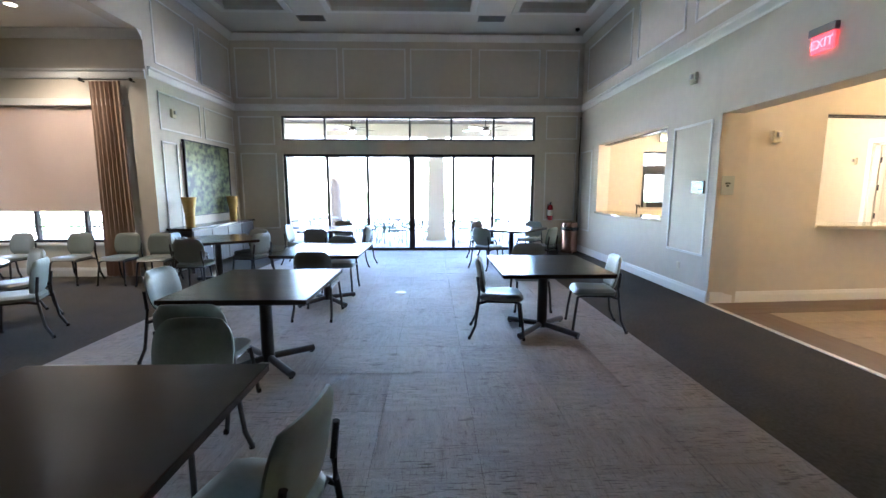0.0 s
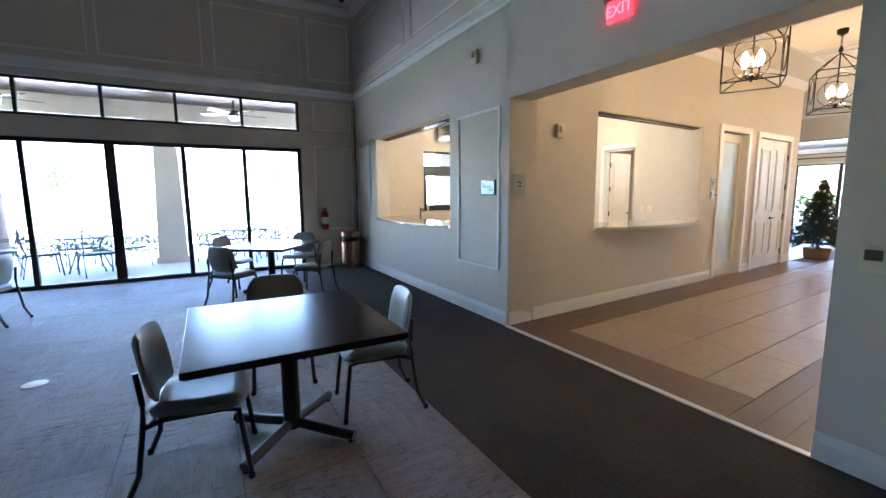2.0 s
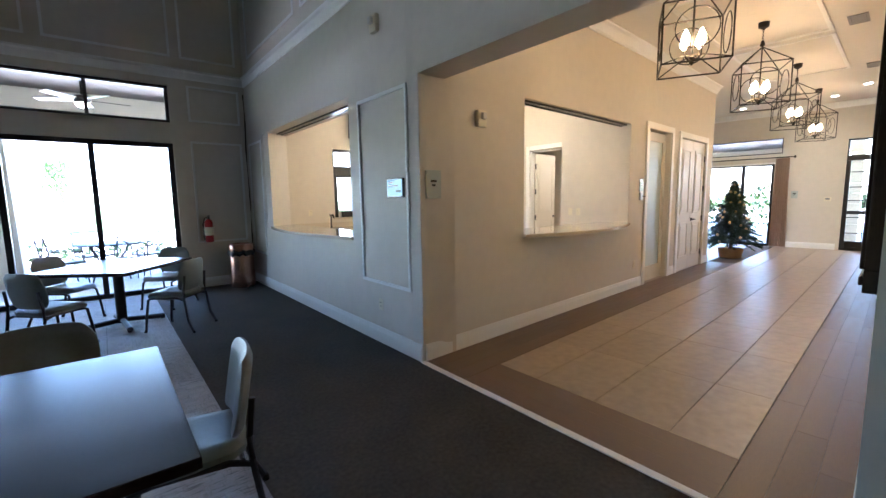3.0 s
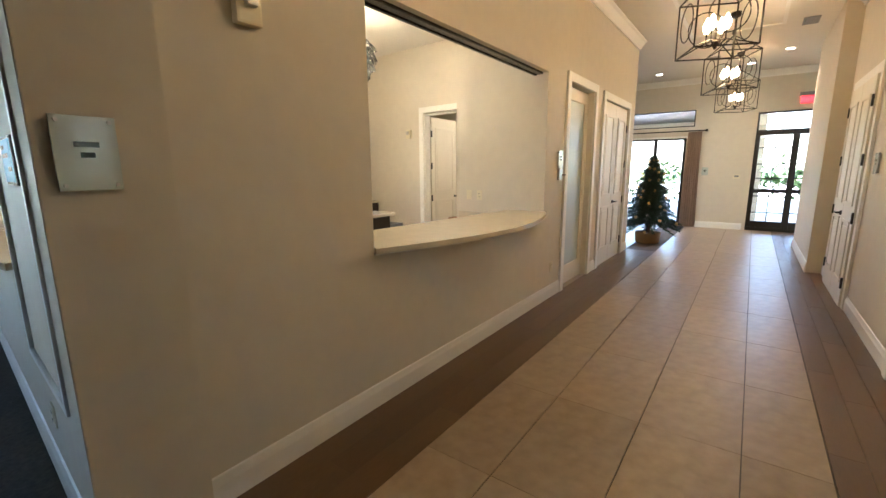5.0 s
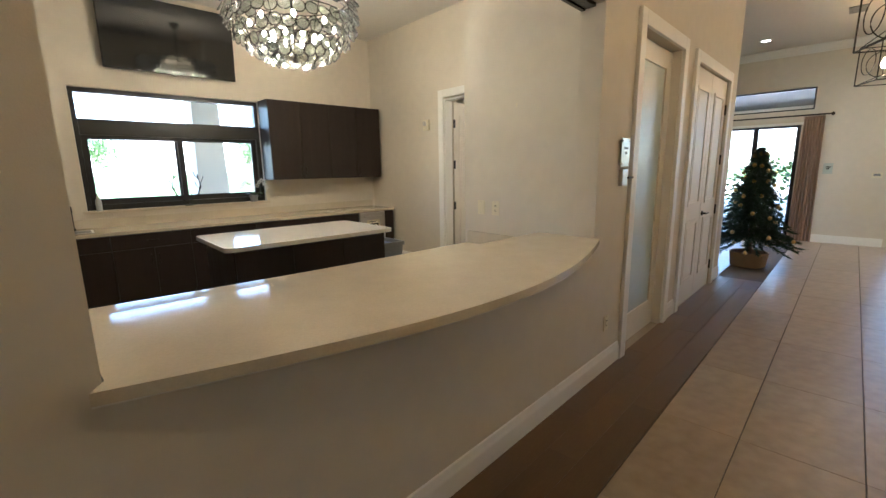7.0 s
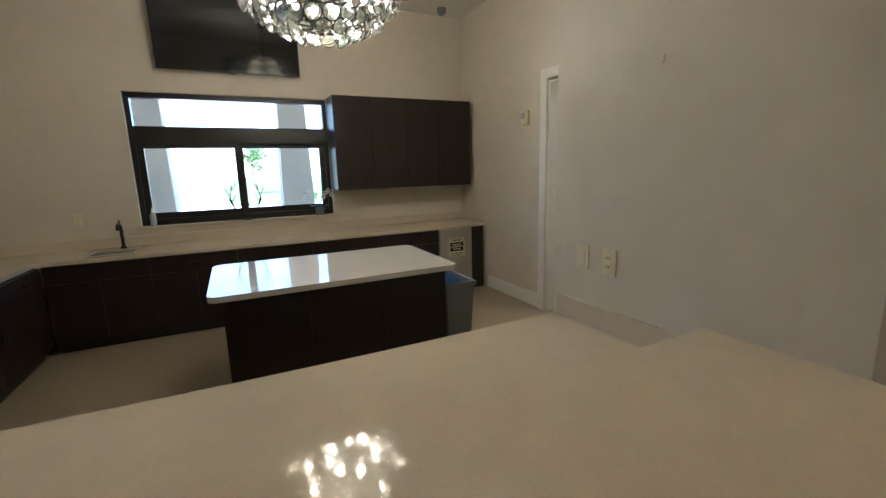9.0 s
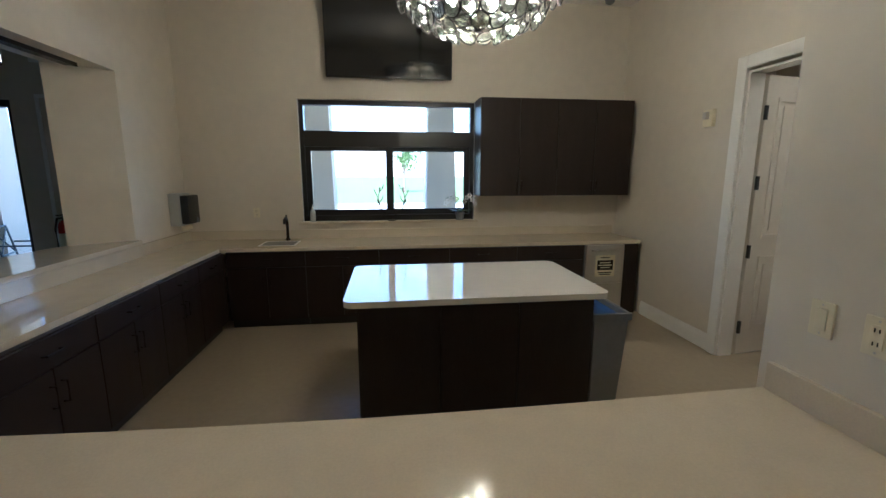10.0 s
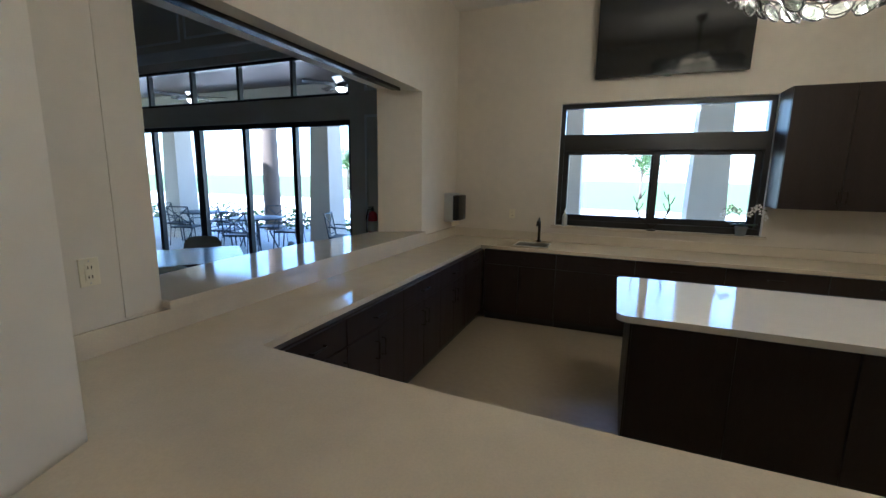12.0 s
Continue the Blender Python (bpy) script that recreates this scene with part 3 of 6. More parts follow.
# ---- carpet ----
floor = bpy.data.objects["floor_dining"]
bm = box(bmesh.new(), -0.3115, 0.3115, -0.3115, 0.3115, 0.0, 0.006)
tile_mesh = mesh("carpet_tile", bm, CARPET)
for i in range(9):
    for j in range(28):
        x, y = -1.077 + i * 0.626, 13.36 - j * 0.626
        ob = new("carpet_tile", tile_mesh)
        ob.parent = floor
        ob.matrix_basis = pose(x, y, 0.0005 * ((i * 7 + j * 3) % 3), 0, 0, 90 * ((i + j) % 2) + 180 * ((i * 5 + j * 3) % 2))
structure("trim_threshold", boxes((EAST - 0.03, EAST + 0.02, 5.49, 8.33, 0.0, 0.012), bevel=0.004), TRIM, "pale metal threshold strip", "trim")
d = thing("floor_outlet", "round white floor outlet cover set in the carpet", "outlet", pose(1.60, 9.05, 0.006))
part("cover", turned(bmesh.new(), ((0.085, 0), (0.085, 0.004), (0.07, 0.009), (0, 0.009)), 28), PLASTIC_W, d, smooth=True)


# ---- chairs and tables ----
def dining_chair():
    """Stacking side chair: faces +y, its base at the origin."""
    t = thing("dining_chair", "grey-green upholstered side chair with a black steel frame", "chair", None, "dining chairs")
    bm = bmesh.new()
    n, w, d = 10, 0.24, 0.235
    top, low = [], []
    for j in range(n + 1):
        for i in range(n + 1):
            u, v = 2 * i / n - 1, 2 * j / n - 1
            k = 1 - 0.10 * (abs(u) ** 4) * (abs(v) ** 4) * 1.6
            edge = max(abs(u), abs(v))
            x, y = u * w * k * (0.94 + 0.06 * v), v * d * k
            dish = -0.014 * (1 - u * u) * (1 - v * v) - 0.03 * max(0, edge - 0.78) / 0.22 - 0.025 * max(0, v - 0.5) ** 2 * 4
            top.append(bm.verts.new((x, y, 0.475 + dish)))
            low.append(bm.verts.new((x * 0.97, y * 0.97, 0.405 + 0.012 * max(0, edge - 0.7))))
    m1 = n + 1
    for j in range(n):
        for i in range(n):
            q = (j * m1 + i, j * m1 + i + 1, (j + 1) * m1 + i + 1, (j + 1) * m1 + i)
            bm.faces.new([top[k] for k in q])
            bm.faces.new([low[k] for k in q[::-1]])
    ring = [*range(0, n), *[j * m1 + n for j in range(n)], *[n * m1 + n - i for i in range(n)], *[(n - j) * m1 for j in range(n)]]
    for a, b in zip(ring, ring[1:] + ring[:1]):
        bm.faces.new((low[a], low[b], top[b], top[a]))
    part("seat", bm, UPHOLSTERY, t, "grey-green padded seat", smooth=True)
    bm = bmesh.new()
    fr, bk = [], []
    for j in range(n + 1):
        v = j / n
        for i in range(n + 1):
            u = 2 * i / n - 1
            edge = max(abs(u), abs(2 * v - 1))
            wide = 0.225 * (0.90 + 0.12 * math.sin(math.pi * min(1, v * 0.8 + 0.1)))
            rnd = 1 - 0.12 * abs(u) ** 4 * abs(2 * v - 1) ** 4 * 1.5
            x = u * wide * rnd
            z = 0.655 + (v - 0.5) * 0.36 * (1 - 0.10 * u ** 4)
            y = -0.225 - 0.06 * (v - 0.3) + 0.035 * u * u
            thick = 0.022 * math.sqrt(max(0.0, 1 - max(0, (edge - 0.75) / 0.25) ** 2)) + 0.006
            fr.append(bm.verts.new((x, y + thick, z)))
            bk.append(bm.verts.new((x, y - thick * 0.8, z)))
    for j in range(n):
        for i in range(n):
            q = (j * m1 + i, j * m1 + i + 1, (j + 1) * m1 + i + 1, (j + 1) * m1 + i)
            bm.faces.new([fr[k] for k in q])
            bm.faces.new([bk[k] for k in q[::-1]])
    for a, b in zip(ring, ring[1:] + ring[:1]):
        bm.faces.new((bk[a], bk[b], fr[b], fr[a]))
    part("backrest", bm, UPHOLSTERY, t, "grey-green padded backrest", smooth=True)
    for s in (-1, 1):
        part("back_leg", tube(bmesh.new(), ((s * 0.235, -0.33, 0.008), (s * 0.225, -0.27, 0.14), (s * 0.215, -0.235, 0.40), (s * 0.205, -0.232, 0.50), (s * 0.195, -0.252, 0.66)), 0.0145), BLACK_METAL, t, smooth=True)
        part("front_leg", tube(bmesh.new(), ((s * 0.225, 0.235, 0.008), (s * 0.215, 0.215, 0.20), (s * 0.20, 0.19, 0.385), (s * 0.20, 0.12, 0.402), (s * 0.21, -0.15, 0.405), (s * 0.216, -0.235, 0.38)), 0.0145), BLACK_METAL, t, smooth=True)
        for y in (-0.33, 0.235):
            part("glide", turned(bmesh.new(), ((0.017, 0), (0.017, 0.02), (0.013, 0.03)), 10, s * 0.2305, y, 0.0), PLASTIC_B, t)
    part("cross_bar", tube(bmesh.new(), ((-0.205, 0.1, 0.398), (0.205, 0.1, 0.398)), 0.011), BLACK_METAL, t, smooth=True)
    part("rear_bar", tube(bmesh.new(), ((-0.21, -0.2, 0.398), (0.21, -0.2, 0.398)), 0.011), BLACK_METAL, t, smooth=True)
    return t


def cafe_table(w, d, round_top=False):
    t = thing("dining_table", "square dark espresso dining table on a black steel cross base", "table", None, "dining tables")
    if round_top:
        part("tabletop", turned(bmesh.new(), ((w / 2 - 0.004, 0.714), (w / 2, 0.718), (w / 2, 0.746), (w / 2 - 0.004, 0.75)), 48), TABLE_WOOD, t, smooth=True)
        part("foot", turned(bmesh.new(), ((0.34, 0.006), (0.34, 0.018), (0.12, 0.05), (0.05, 0.07)), 32), BLACK_METAL, t, smooth=True)
    else:
        part("tabletop", boxes((-w / 2, w / 2, -d / 2, d / 2, 0.715, 0.75), bevel=0.004), TABLE_WOOD, t)
        part("edge_band", boxes((-w / 2 + 0.012, w / 2 - 0.012, -d / 2 + 0.012, d / 2 - 0.012, 0.706, 0.715)), BLACK_METAL, t)
        for k in range(4):
            a = radians(45 + 90 * k)
            c, s = math.cos(a), math.sin(a)
            part("foot", tube(bmesh.new(), ((0.03 * c, 0.03 * s, 0.07), (0.2 * c, 0.2 * s, 0.055), (0.44 * c, 0.44 * s, 0.036)), 0.031, 10), BLACK_METAL, t, smooth=True)
            part("glide", turned(bmesh.new(), ((0.02, 0.0), (0.02, 0.012)), 10, 0.42 * c, 0.42 * s, 0), PLASTIC_B, t)
    part("column", turned(bmesh.new(), ((0.06, 0.04), (0.055, 0.10), (0.052, 0.69), (0.06, 0.705)), 20), BLACK_METAL, t, smooth=True)
    part("spider", boxes((-0.26, 0.26, -0.035, 0.035, 0.694, 0.706), (-0.035, 0.035, -0.26, 0.26, 0.692, 0.7045)), BLACK_METAL, t)
    return t


ON_CARPET = 0.0075
first = cafe_table(1.10, 1.24)
first.matrix_basis = pose(3.31, 7.27, ON_CARPET)
for x, y, a in ((0.62, 6.38, 0), (0.79, 3.99, 0), (0.62, 8.53, 0), (3.78, 11.72, -38), (-0.10, 11.80, 2)):
    copy_thing(first, pose(x, y, ON_CARPET, 0, 0, a))
copy_thing(first, pose(-1.57, 9.95, 0.0, 0, 0, 33))
rt = tagged(cafe_table(1.5, 1.5, True), "round dark wood dining table on a pedestal foot")
rt.matrix_basis = pose(-3.30, 7.10, 0)
# (x, y, facing: degrees from +y to the left)
SEATS = [(2.83, 7.17, -97), (3.90, 7.38, 82), (3.38, 8.16, 177),
         (-0.20, 6.62, -92), (0.53, 5.60, 2), (0.76, 4.80, 178), (1.44, 4.12, 80),
         (0.67, 7.92, -2), (0.66, 9.17, 180), (-0.15, 11.02, 0), (0.52, 11.52, 78), (-0.74, 11.72, -92), (-0.04, 12.62, 180),
         (3.21, 11.12, -48), (3.28, 12.36, -130), (4.34, 12.50, 140), (4.30, 11.18, 50),
         (-1.04, 10.02, 70), (-1.60, 9.30, 5), (-2.12, 10.10, -80), (-1.25, 10.48, 160),
         (-3.17, 9.86, 178), (-2.52, 9.80, 186), (-3.97, 9.88, 180), (-5.00, 9.90, 174), (-5.72, 9.88, 182),
         (-2.95, 7.84, 150), (-2.33, 7.20, 116), (-3.85, 7.88, -145), (-3.20, 6.10, 5)]
first = dining_chair()
for k, (x, y, a) in enumerate(SEATS):
    z = ON_CARPET if -1.39 < x < 4.25 else 0.0
    if k:
        copy_thing(first, pose(x, y, z, 0, 0, a))
    else:
        first.matrix_basis = pose(x, y, z, 0, 0, a)


# ---- fittings of the dining room ----
def litter_bin(m, h=0.76, r=0.20, label="round copper-toned steel litter bin lined with a black bag"):
    t = thing("litter_bin", label, "bin", m, "litter bins")
    part("body", turned(bmesh.new(), ((r - 0.012, 0), (r, 0.012), (r, h - 0.17), (r - 0.002, h - 0.165)), 40), BRONZE, t, "brushed copper-toned steel body", smooth=True)
    bm = bmesh.new()
    n = 48
    prof = ((r + 0.004, h - 0.20), (r + 0.016, h - 0.165), (r + 0.012, h - 0.12), (r - 0.004, h - 0.10))
    rings = [[bm.verts.new(((a + 0.008 * math.sin(j * 2.1 + k) + 0.005 * math.sin(j * 5.3)) * math.cos(2 * math.pi * j / n), (a + 0.008 * math.sin(j * 2.1 + k) + 0.005 * math.sin(j * 5.3)) * math.sin(2 * math.pi * j / n), z + 0.012 * math.sin(j * 1.3))) for j in range(n)] for k, (a, z) in enumerate(prof)]
    for q, w in zip(rings, rings[1:]):
        for j in range(n):
            bm.faces.new((q[j], q[(j + 1) % n], w[(j + 1) % n], w[j]))
    part("bag", bm, PLASTIC_B, t, "black plastic bag folded over the rim", smooth=True)
    part("lid", turned(bmesh.new(), ((r + 0.002, h - 0.13), (r + 0.004, h - 0.03), (r - 0.01, h), (r - 0.05, h + 0.006), (r - 0.055, h - 0.01), (r - 0.055, h - 0.10)), 40), BRONZE, t, "polished copper-toned rim", smooth=True)
    part("opening", turned(bmesh.new(), ((r - 0.056, h - 0.09), (r - 0.056, h - 0.085)), 32), PLASTIC_B, t)
    return t


litter_bin(pose(5.56, 13.32, 0))
litter_bin(pose(5.60, 4.74, 0))

e = thing("fire_extinguisher", "red fire extinguisher with a black hose, hung on the wall", "extinguisher", pose(5.13, NORTH - 0.09, 0.80))
part("cylinder", turned(bmesh.new(), ((0.06, 0), (0.066, 0.02), (0.066, 0.33), (0.05, 0.38), (0.025, 0.40)), 24), RED_PAINT, e, "glossy red steel cylinder", smooth=True)
part("valve", turned(bmesh.new(), ((0.022, 0.40), (0.022, 0.44), (0.014, 0.45)), 12), BLACK_METAL, e, smooth=True)
part("handle", boxes((-0.012, 0.012, -0.10, 0.02, 0.455, 0.468), (-0.012, 0.012, -0.09, 0.02, 0.43, 0.44), bevel=0.003), BLACK_METAL, e)
part("hose", tube(bmesh.new(), ((0.0, 0.0, 0.43), (-0.06, -0.02, 0.42), (-0.09, -0.02, 0.30), (-0.085, -0.02, 0.10), (-0.075, -0.02, 0.04)), 0.011), PLASTIC_B, e, smooth=True)
part("label", turned(bmesh.new(), ((0.0665, 0.12), (0.0672, 0.121), (0.0672, 0.26), (0.0665, 0.261)), 24), PLASTIC_W, e, "pale printed label")
part("bracket", boxes((-0.03, 0.03, 0.06, 0.088, 0.1, 0.36)), BLACK_METAL, e)


def exit_sign(m):
    t = thing("exit_sign", "lit red exit sign with a grey emergency lamp bar", "exit sign", m)
    part("housing", boxes((-0.15, 0.15, -0.055, 0.0, 0.17, 0.25), bevel=0.01), GREY_PLASTIC, t, "grey lamp housing")
    # unlit body, given the letters' glow as red colour and emission
    part("panel", boxes((-0.12, 0.12, -0.035, -0.01, 0.0, 0.17), bevel=0.005), EXIT_GLOW_FACE, t, "panel tinted with the red glow of the letters")
    cu = bpy.data.curves.new("letters", "FONT")
    cu.body, cu.size, cu.extrude, cu.align_x = "EXIT", 0.125, 0.002, "CENTER"
    tmp = new("letters", cu)
    me = bpy.data.meshes.new_from_object(tmp)
    bpy.data.objects.remove(tmp)
    me.materials.clear()
    me.materials.append(EXIT_RED)
    ob = new("letters", me)
    ob.parent = t
    ob.matrix_basis = pose(0, -0.039, 0.042, 90, 0, 0)
    tagged(ob, "bright red letters EXIT")
    return t


exit_sign(ME @ pose(-6.94, 0, 2.88) @ Matrix.Scale(0.95, 4))
exit_sign(ML @ pose(2.69, 0, 2.95))


def strobe(m):
    t = thing("alarm_strobe", "small white wall-mounted alarm strobe", "alarm", m, "alarm strobes")
    part("body", boxes((-0.06, 0.06, -0.045, 0, -0.08, 0.08), bevel=0.012), PLASTIC_W, t)
    part("lens", boxes((-0.025, 0.025, -0.08, -0.045, -0.01, 0.055), bevel=0.01), STEEL, t, "clear strobe lens")
    return t


def plate(m, name="outlet_plate", label="ivory outlet plate screwed to the wall", w=0.075, h=0.118, slots=True):
    t = thing(name, label, "outlet", m, "wall plates")
    part("cover", boxes((-w / 2, w / 2, -0.007, 0, -h / 2, h / 2), bevel=0.003), PLASTIC_W, t)
    part("insert", boxes((-0.018, 0.018, -0.0105, -0.0068, -0.036, 0.036), bevel=0.002), PLASTIC_W, t)
    if slots:
        for z in (-0.02, 0.02):
            part("socket", boxes((-0.008, -0.005, -0.0118, -0.0103, z - 0.006, z + 0.006), (0.005, 0.008, -0.0118, -0.0103, z - 0.006, z + 0.006)), PLASTIC_B, t)
    for z in (-h / 2 + 0.012, h / 2 - 0.012):
        part("screw", boxes((-0.003, 0.003, -0.0082, -0.0068, z - 0.003, z + 0.003)), STEEL, t)
    return t


strobe(ME @ pose(-8.99, 0, 3.15))
strobe(MW @ pose(11.12, 0, 3.0))
strobe(HALL @ pose(0.77, 0, 2.26))
for y, z in ((9.06, 0.41), (5.2, 0.40)):
    plate(ME @ pose(-y, 0, z))
plate(ME @ pose(-5.19, 0, 1.18), "switch_plate", "ivory double switch plate on the wall", 0.12, 0.118, False)
th = thing("thermostat", "white wall thermostat with a dark screen", "thermostat", ME @ pose(-5.33, 0, 1.18))
part("body", boxes((-0.055, 0.055, -0.025, 0, -0.07, 0.07), bevel=0.006), PLASTIC_W, th)
part("screen", boxes((-0.035, 0.035, -0.028, -0.0252, -0.005, 0.05)), PLASTIC_B, th)
tb = thing("wall_tablet", "small wall tablet with a pale blue glowing screen", "tablet", ME @ pose(-8.71, 0, 1.60))
part("case", boxes((-0.14, 0.14, -0.022, 0, -0.09, 0.09), bevel=0.006), PLASTIC_B, tb)
part("screen", boxes((-0.127, 0.127, -0.0245, -0.0222, -0.077, 0.077)), SCREEN, tb, "lit pale blue screen")
for k, (a, b, z) in enumerate(((-0.11, -0.02, 0.05), (-0.11, 0.06, 0.02), (0.02, 0.11, -0.03))):
    part("screen_text", boxes((a, b, -0.0255, -0.0246, z - 0.008, z + 0.008)), PLASTIC_B, tb)


def glass_sign(m, w=0.15, h=0.20):
    t = thing("room_sign", "clear plate room sign held off the wall by steel studs", "sign", m, "room signs")
    part("plate", boxes((-w / 2, w / 2, -0.022, -0.016, -h / 2, h / 2), bevel=0.002), SIGN_PLATE, t, "pale green-grey acrylic plate")
    for sx in (-1, 1):
        for sz in (-1, 1):
            part("stud", tube(bmesh.new(), ((sx * (w / 2 - 0.018), -0.028, sz * (h / 2 - 0.018)), (sx * (w / 2 - 0.018), 0, sz * (h / 2 - 0.018))), 0.007), STEEL, t)
    for a, z in ((0.035, 0.03), (0.02, -0.005)):
        part("text_bar", boxes((-a, a, -0.0245, -0.0225, z - 0.009, z + 0.009)), PLASTIC_B, t)
    return t


glass_sign(HALL @ pose(0.14, 0, 1.62), 0.18, 0.25)
glass_sign(HALL @ pose(4.58, 0, 1.66))
glass_sign(MHR @ pose(-5.46, 0, 1.58))

p = thing("painting", "large green landscape painting of trees in a thin frame", "painting", MW @ pose(12.25, 0, 1.04))
part("canvas", boxes((-0.88, 0.88, -0.045, -0.005, 0.02, 1.50), bevel=0.004), PAINTING, p, "dark and pale green painted trees")
for r in ((-0.91, 0.91, -0.06, 0, 0, 0.02), (-0.91, 0.91, -0.06, 0, 1.50, 1.52), (-0.91, -0.88, -0.06, 0, 0.02, 1.50), (0.88, 0.91, -0.06, 0, 0.02, 1.50)):
    part("frame", boxes(r, bevel=0.003), BLACK_METAL, p)
c = thing("console_cabinet", "dark wood console cabinet against the wall", "cabinet", MW @ pose(12.0, 0, 0))
part("body", boxes((-1.35, 1.35, -0.46, -0.02, 0.10, 0.82), bevel=0.006), CABINET, c)
part("top", boxes((-1.39, 1.39, -0.49, -0.015, 0.82, 0.86), bevel=0.005), TABLE_WOOD, c)
for k in range(4):
    u = -1.33 + k * 0.665
    dr = part("door", boxes((u + 0.01, u + 0.655, -0.48, -0.46, 0.13, 0.80), bevel=0.006), CABINET, c)
    part("handle", tube(bmesh.new(), ((u + 0.56, -0.50, 0.44), (u + 0.56, -0.50, 0.56)), 0.008), STEEL, dr)
for u in (-1.3, 1.3):
    for v in (-0.42, -0.06):
        part("leg", boxes((u - 0.03, u + 0.03, v - 0.03, v + 0.03, 0, 0.10)), CABINET, c)
for u in (11.0, 12.78):
    v = thing("vase", "tall tapered gold metal vase on the console", "vase", MW @ pose(u, -0.25, 0.86), "gold vases")
    part("body", turned(bmesh.new(), ((0.075, 0), (0.08, 0.01), (0.085, 0.25), (0.13, 0.55), (0.135, 0.57), (0.115, 0.56), (0.075, 0.27)), 28), GOLD, v, smooth=True)


def ceiling_vent(x, y, z, w=0.6, d=0.3, m=Matrix()):
    t = thing("ceiling_vent", "grey slatted ceiling air vent", "vent", m @ pose(x, y, z), "ceiling vents")
    for r in ((-w / 2, w / 2, -d / 2, -d / 2 + 0.025), (-w / 2, w / 2, d / 2 - 0.025, d / 2), (-w / 2, -w / 2 + 0.025, -d / 2 + 0.025, d / 2 - 0.025), (w / 2 - 0.025, w / 2, -d / 2 + 0.025, d / 2 - 0.025)):
        part("frame", boxes((*r, -0.012, 0)), VENT, t)
    for k in range(7):
        y0 = -d / 2 + 0.03 + k * (d - 0.06) / 7
        part("slat", boxes((-w / 2 + 0.025, w / 2 - 0.025, y0, y0 + 0.018, -0.010, -0.004)), VENT, t)
    part("backing", boxes((-w / 2 + 0.02, w / 2 - 0.02, -d / 2 + 0.02, d / 2 - 0.02, -0.003, 0)), BLACK_METAL, t)


ceiling_vent(-0.61, 12.83, TOP)
ceiling_vent(3.42, 12.77, TOP)
ceiling_vent(-5.15, 9.95, BTOP, 0.35, 0.35)


def downlight(x, y, z, watts=0.0, m=Matrix()):
    t = thing("downlight", "round recessed ceiling light, lit", "ceiling light", m @ pose(x, y, z), "recessed lights")
    part("trim_ring", turned(bmesh.new(), ((0.09, 0), (0.09, -0.006), (0.07, -0.010), (0.066, -0.004)), 28), TRIM, t, smooth=True)
    part("lens", turned(bmesh.new(), ((0.066, -0.004), (0.066, -0.006)), 24), LENS, t, "glowing lens")
    if watts:
        l = new("downlight_glow", bpy.data.lights.new("downlight_glow", "SPOT"))
        l.data.energy, l.data.color, l.data.spot_size, l.data.spot_blend, l.data.shadow_soft_size = watts, (1, 0.80, 0.55), radians(130), 0.9, 0.06
        l.matrix_world = m @ pose(x, y, z - 0.03)


downlight(-4.05, 9.45, BTOP, 9)
downlight(-6.4, 8.4, BTOP, 9)
downlight(-4.4, 4.5, BTOP, 6)
sc = thing("security_camera", "small black dome camera under the ceiling", "camera", pose(5.55, 13.3, TOP))
part("dome", turned(bmesh.new(), ((0.05, 0), (0.055, -0.02), (0.045, -0.05), (0.02, -0.068), (0, -0.07)), 18), PLASTIC_B, sc, smooth=True)
cb = thing("cable", "dark cable hanging down in the corner of the wall", "cable", pose(EAST - 0.03, NORTH - 0.03, 0))
part("cord", tube(bmesh.new(), ((0, 0, 3.4), (0.006, -0.006, 2.9), (-0.008, 0, 2.4), (0.004, -0.004, 1.6), (0, 0, 0.9), (-0.01, -0.01, 0.17)), 0.011), PLASTIC_B, cb, smooth=True)

for i, (e, z) in enumerate(((0.0, BTOP - 0.06), (0.16, BTOP - 0.03))):
    bm = bmesh.new()
    x0, x1, y0, y1, w = -7.4 + e, -3.35 - e, 4.3 + e, 8.7 - e, 0.13
    for r in ((x0, x1, y0, y0 + w), (x0, x1, y1 - w, y1), (x0, x0 + w, y0 + w, y1 - w), (x1 - w, x1, y0 + w, y1 - w)):
        box(bm, *r, z, BTOP + 0.002, bevel=0.01)
    structure("trim_bay_tray", bm, TRIM, "white stepped ceiling moulding", "trim")
structure("trim_bay_panel", boxes((-6.8, -3.95, 4.9, 8.1, BTOP - 0.015, BTOP + 0.002)), WOOD_SOFFIT, "dark brown panel in the middle of the ceiling moulding", "trim")


# ---- hall ----
S10, C10 = math.sin(radians(3.73)), math.cos(radians(3.73))


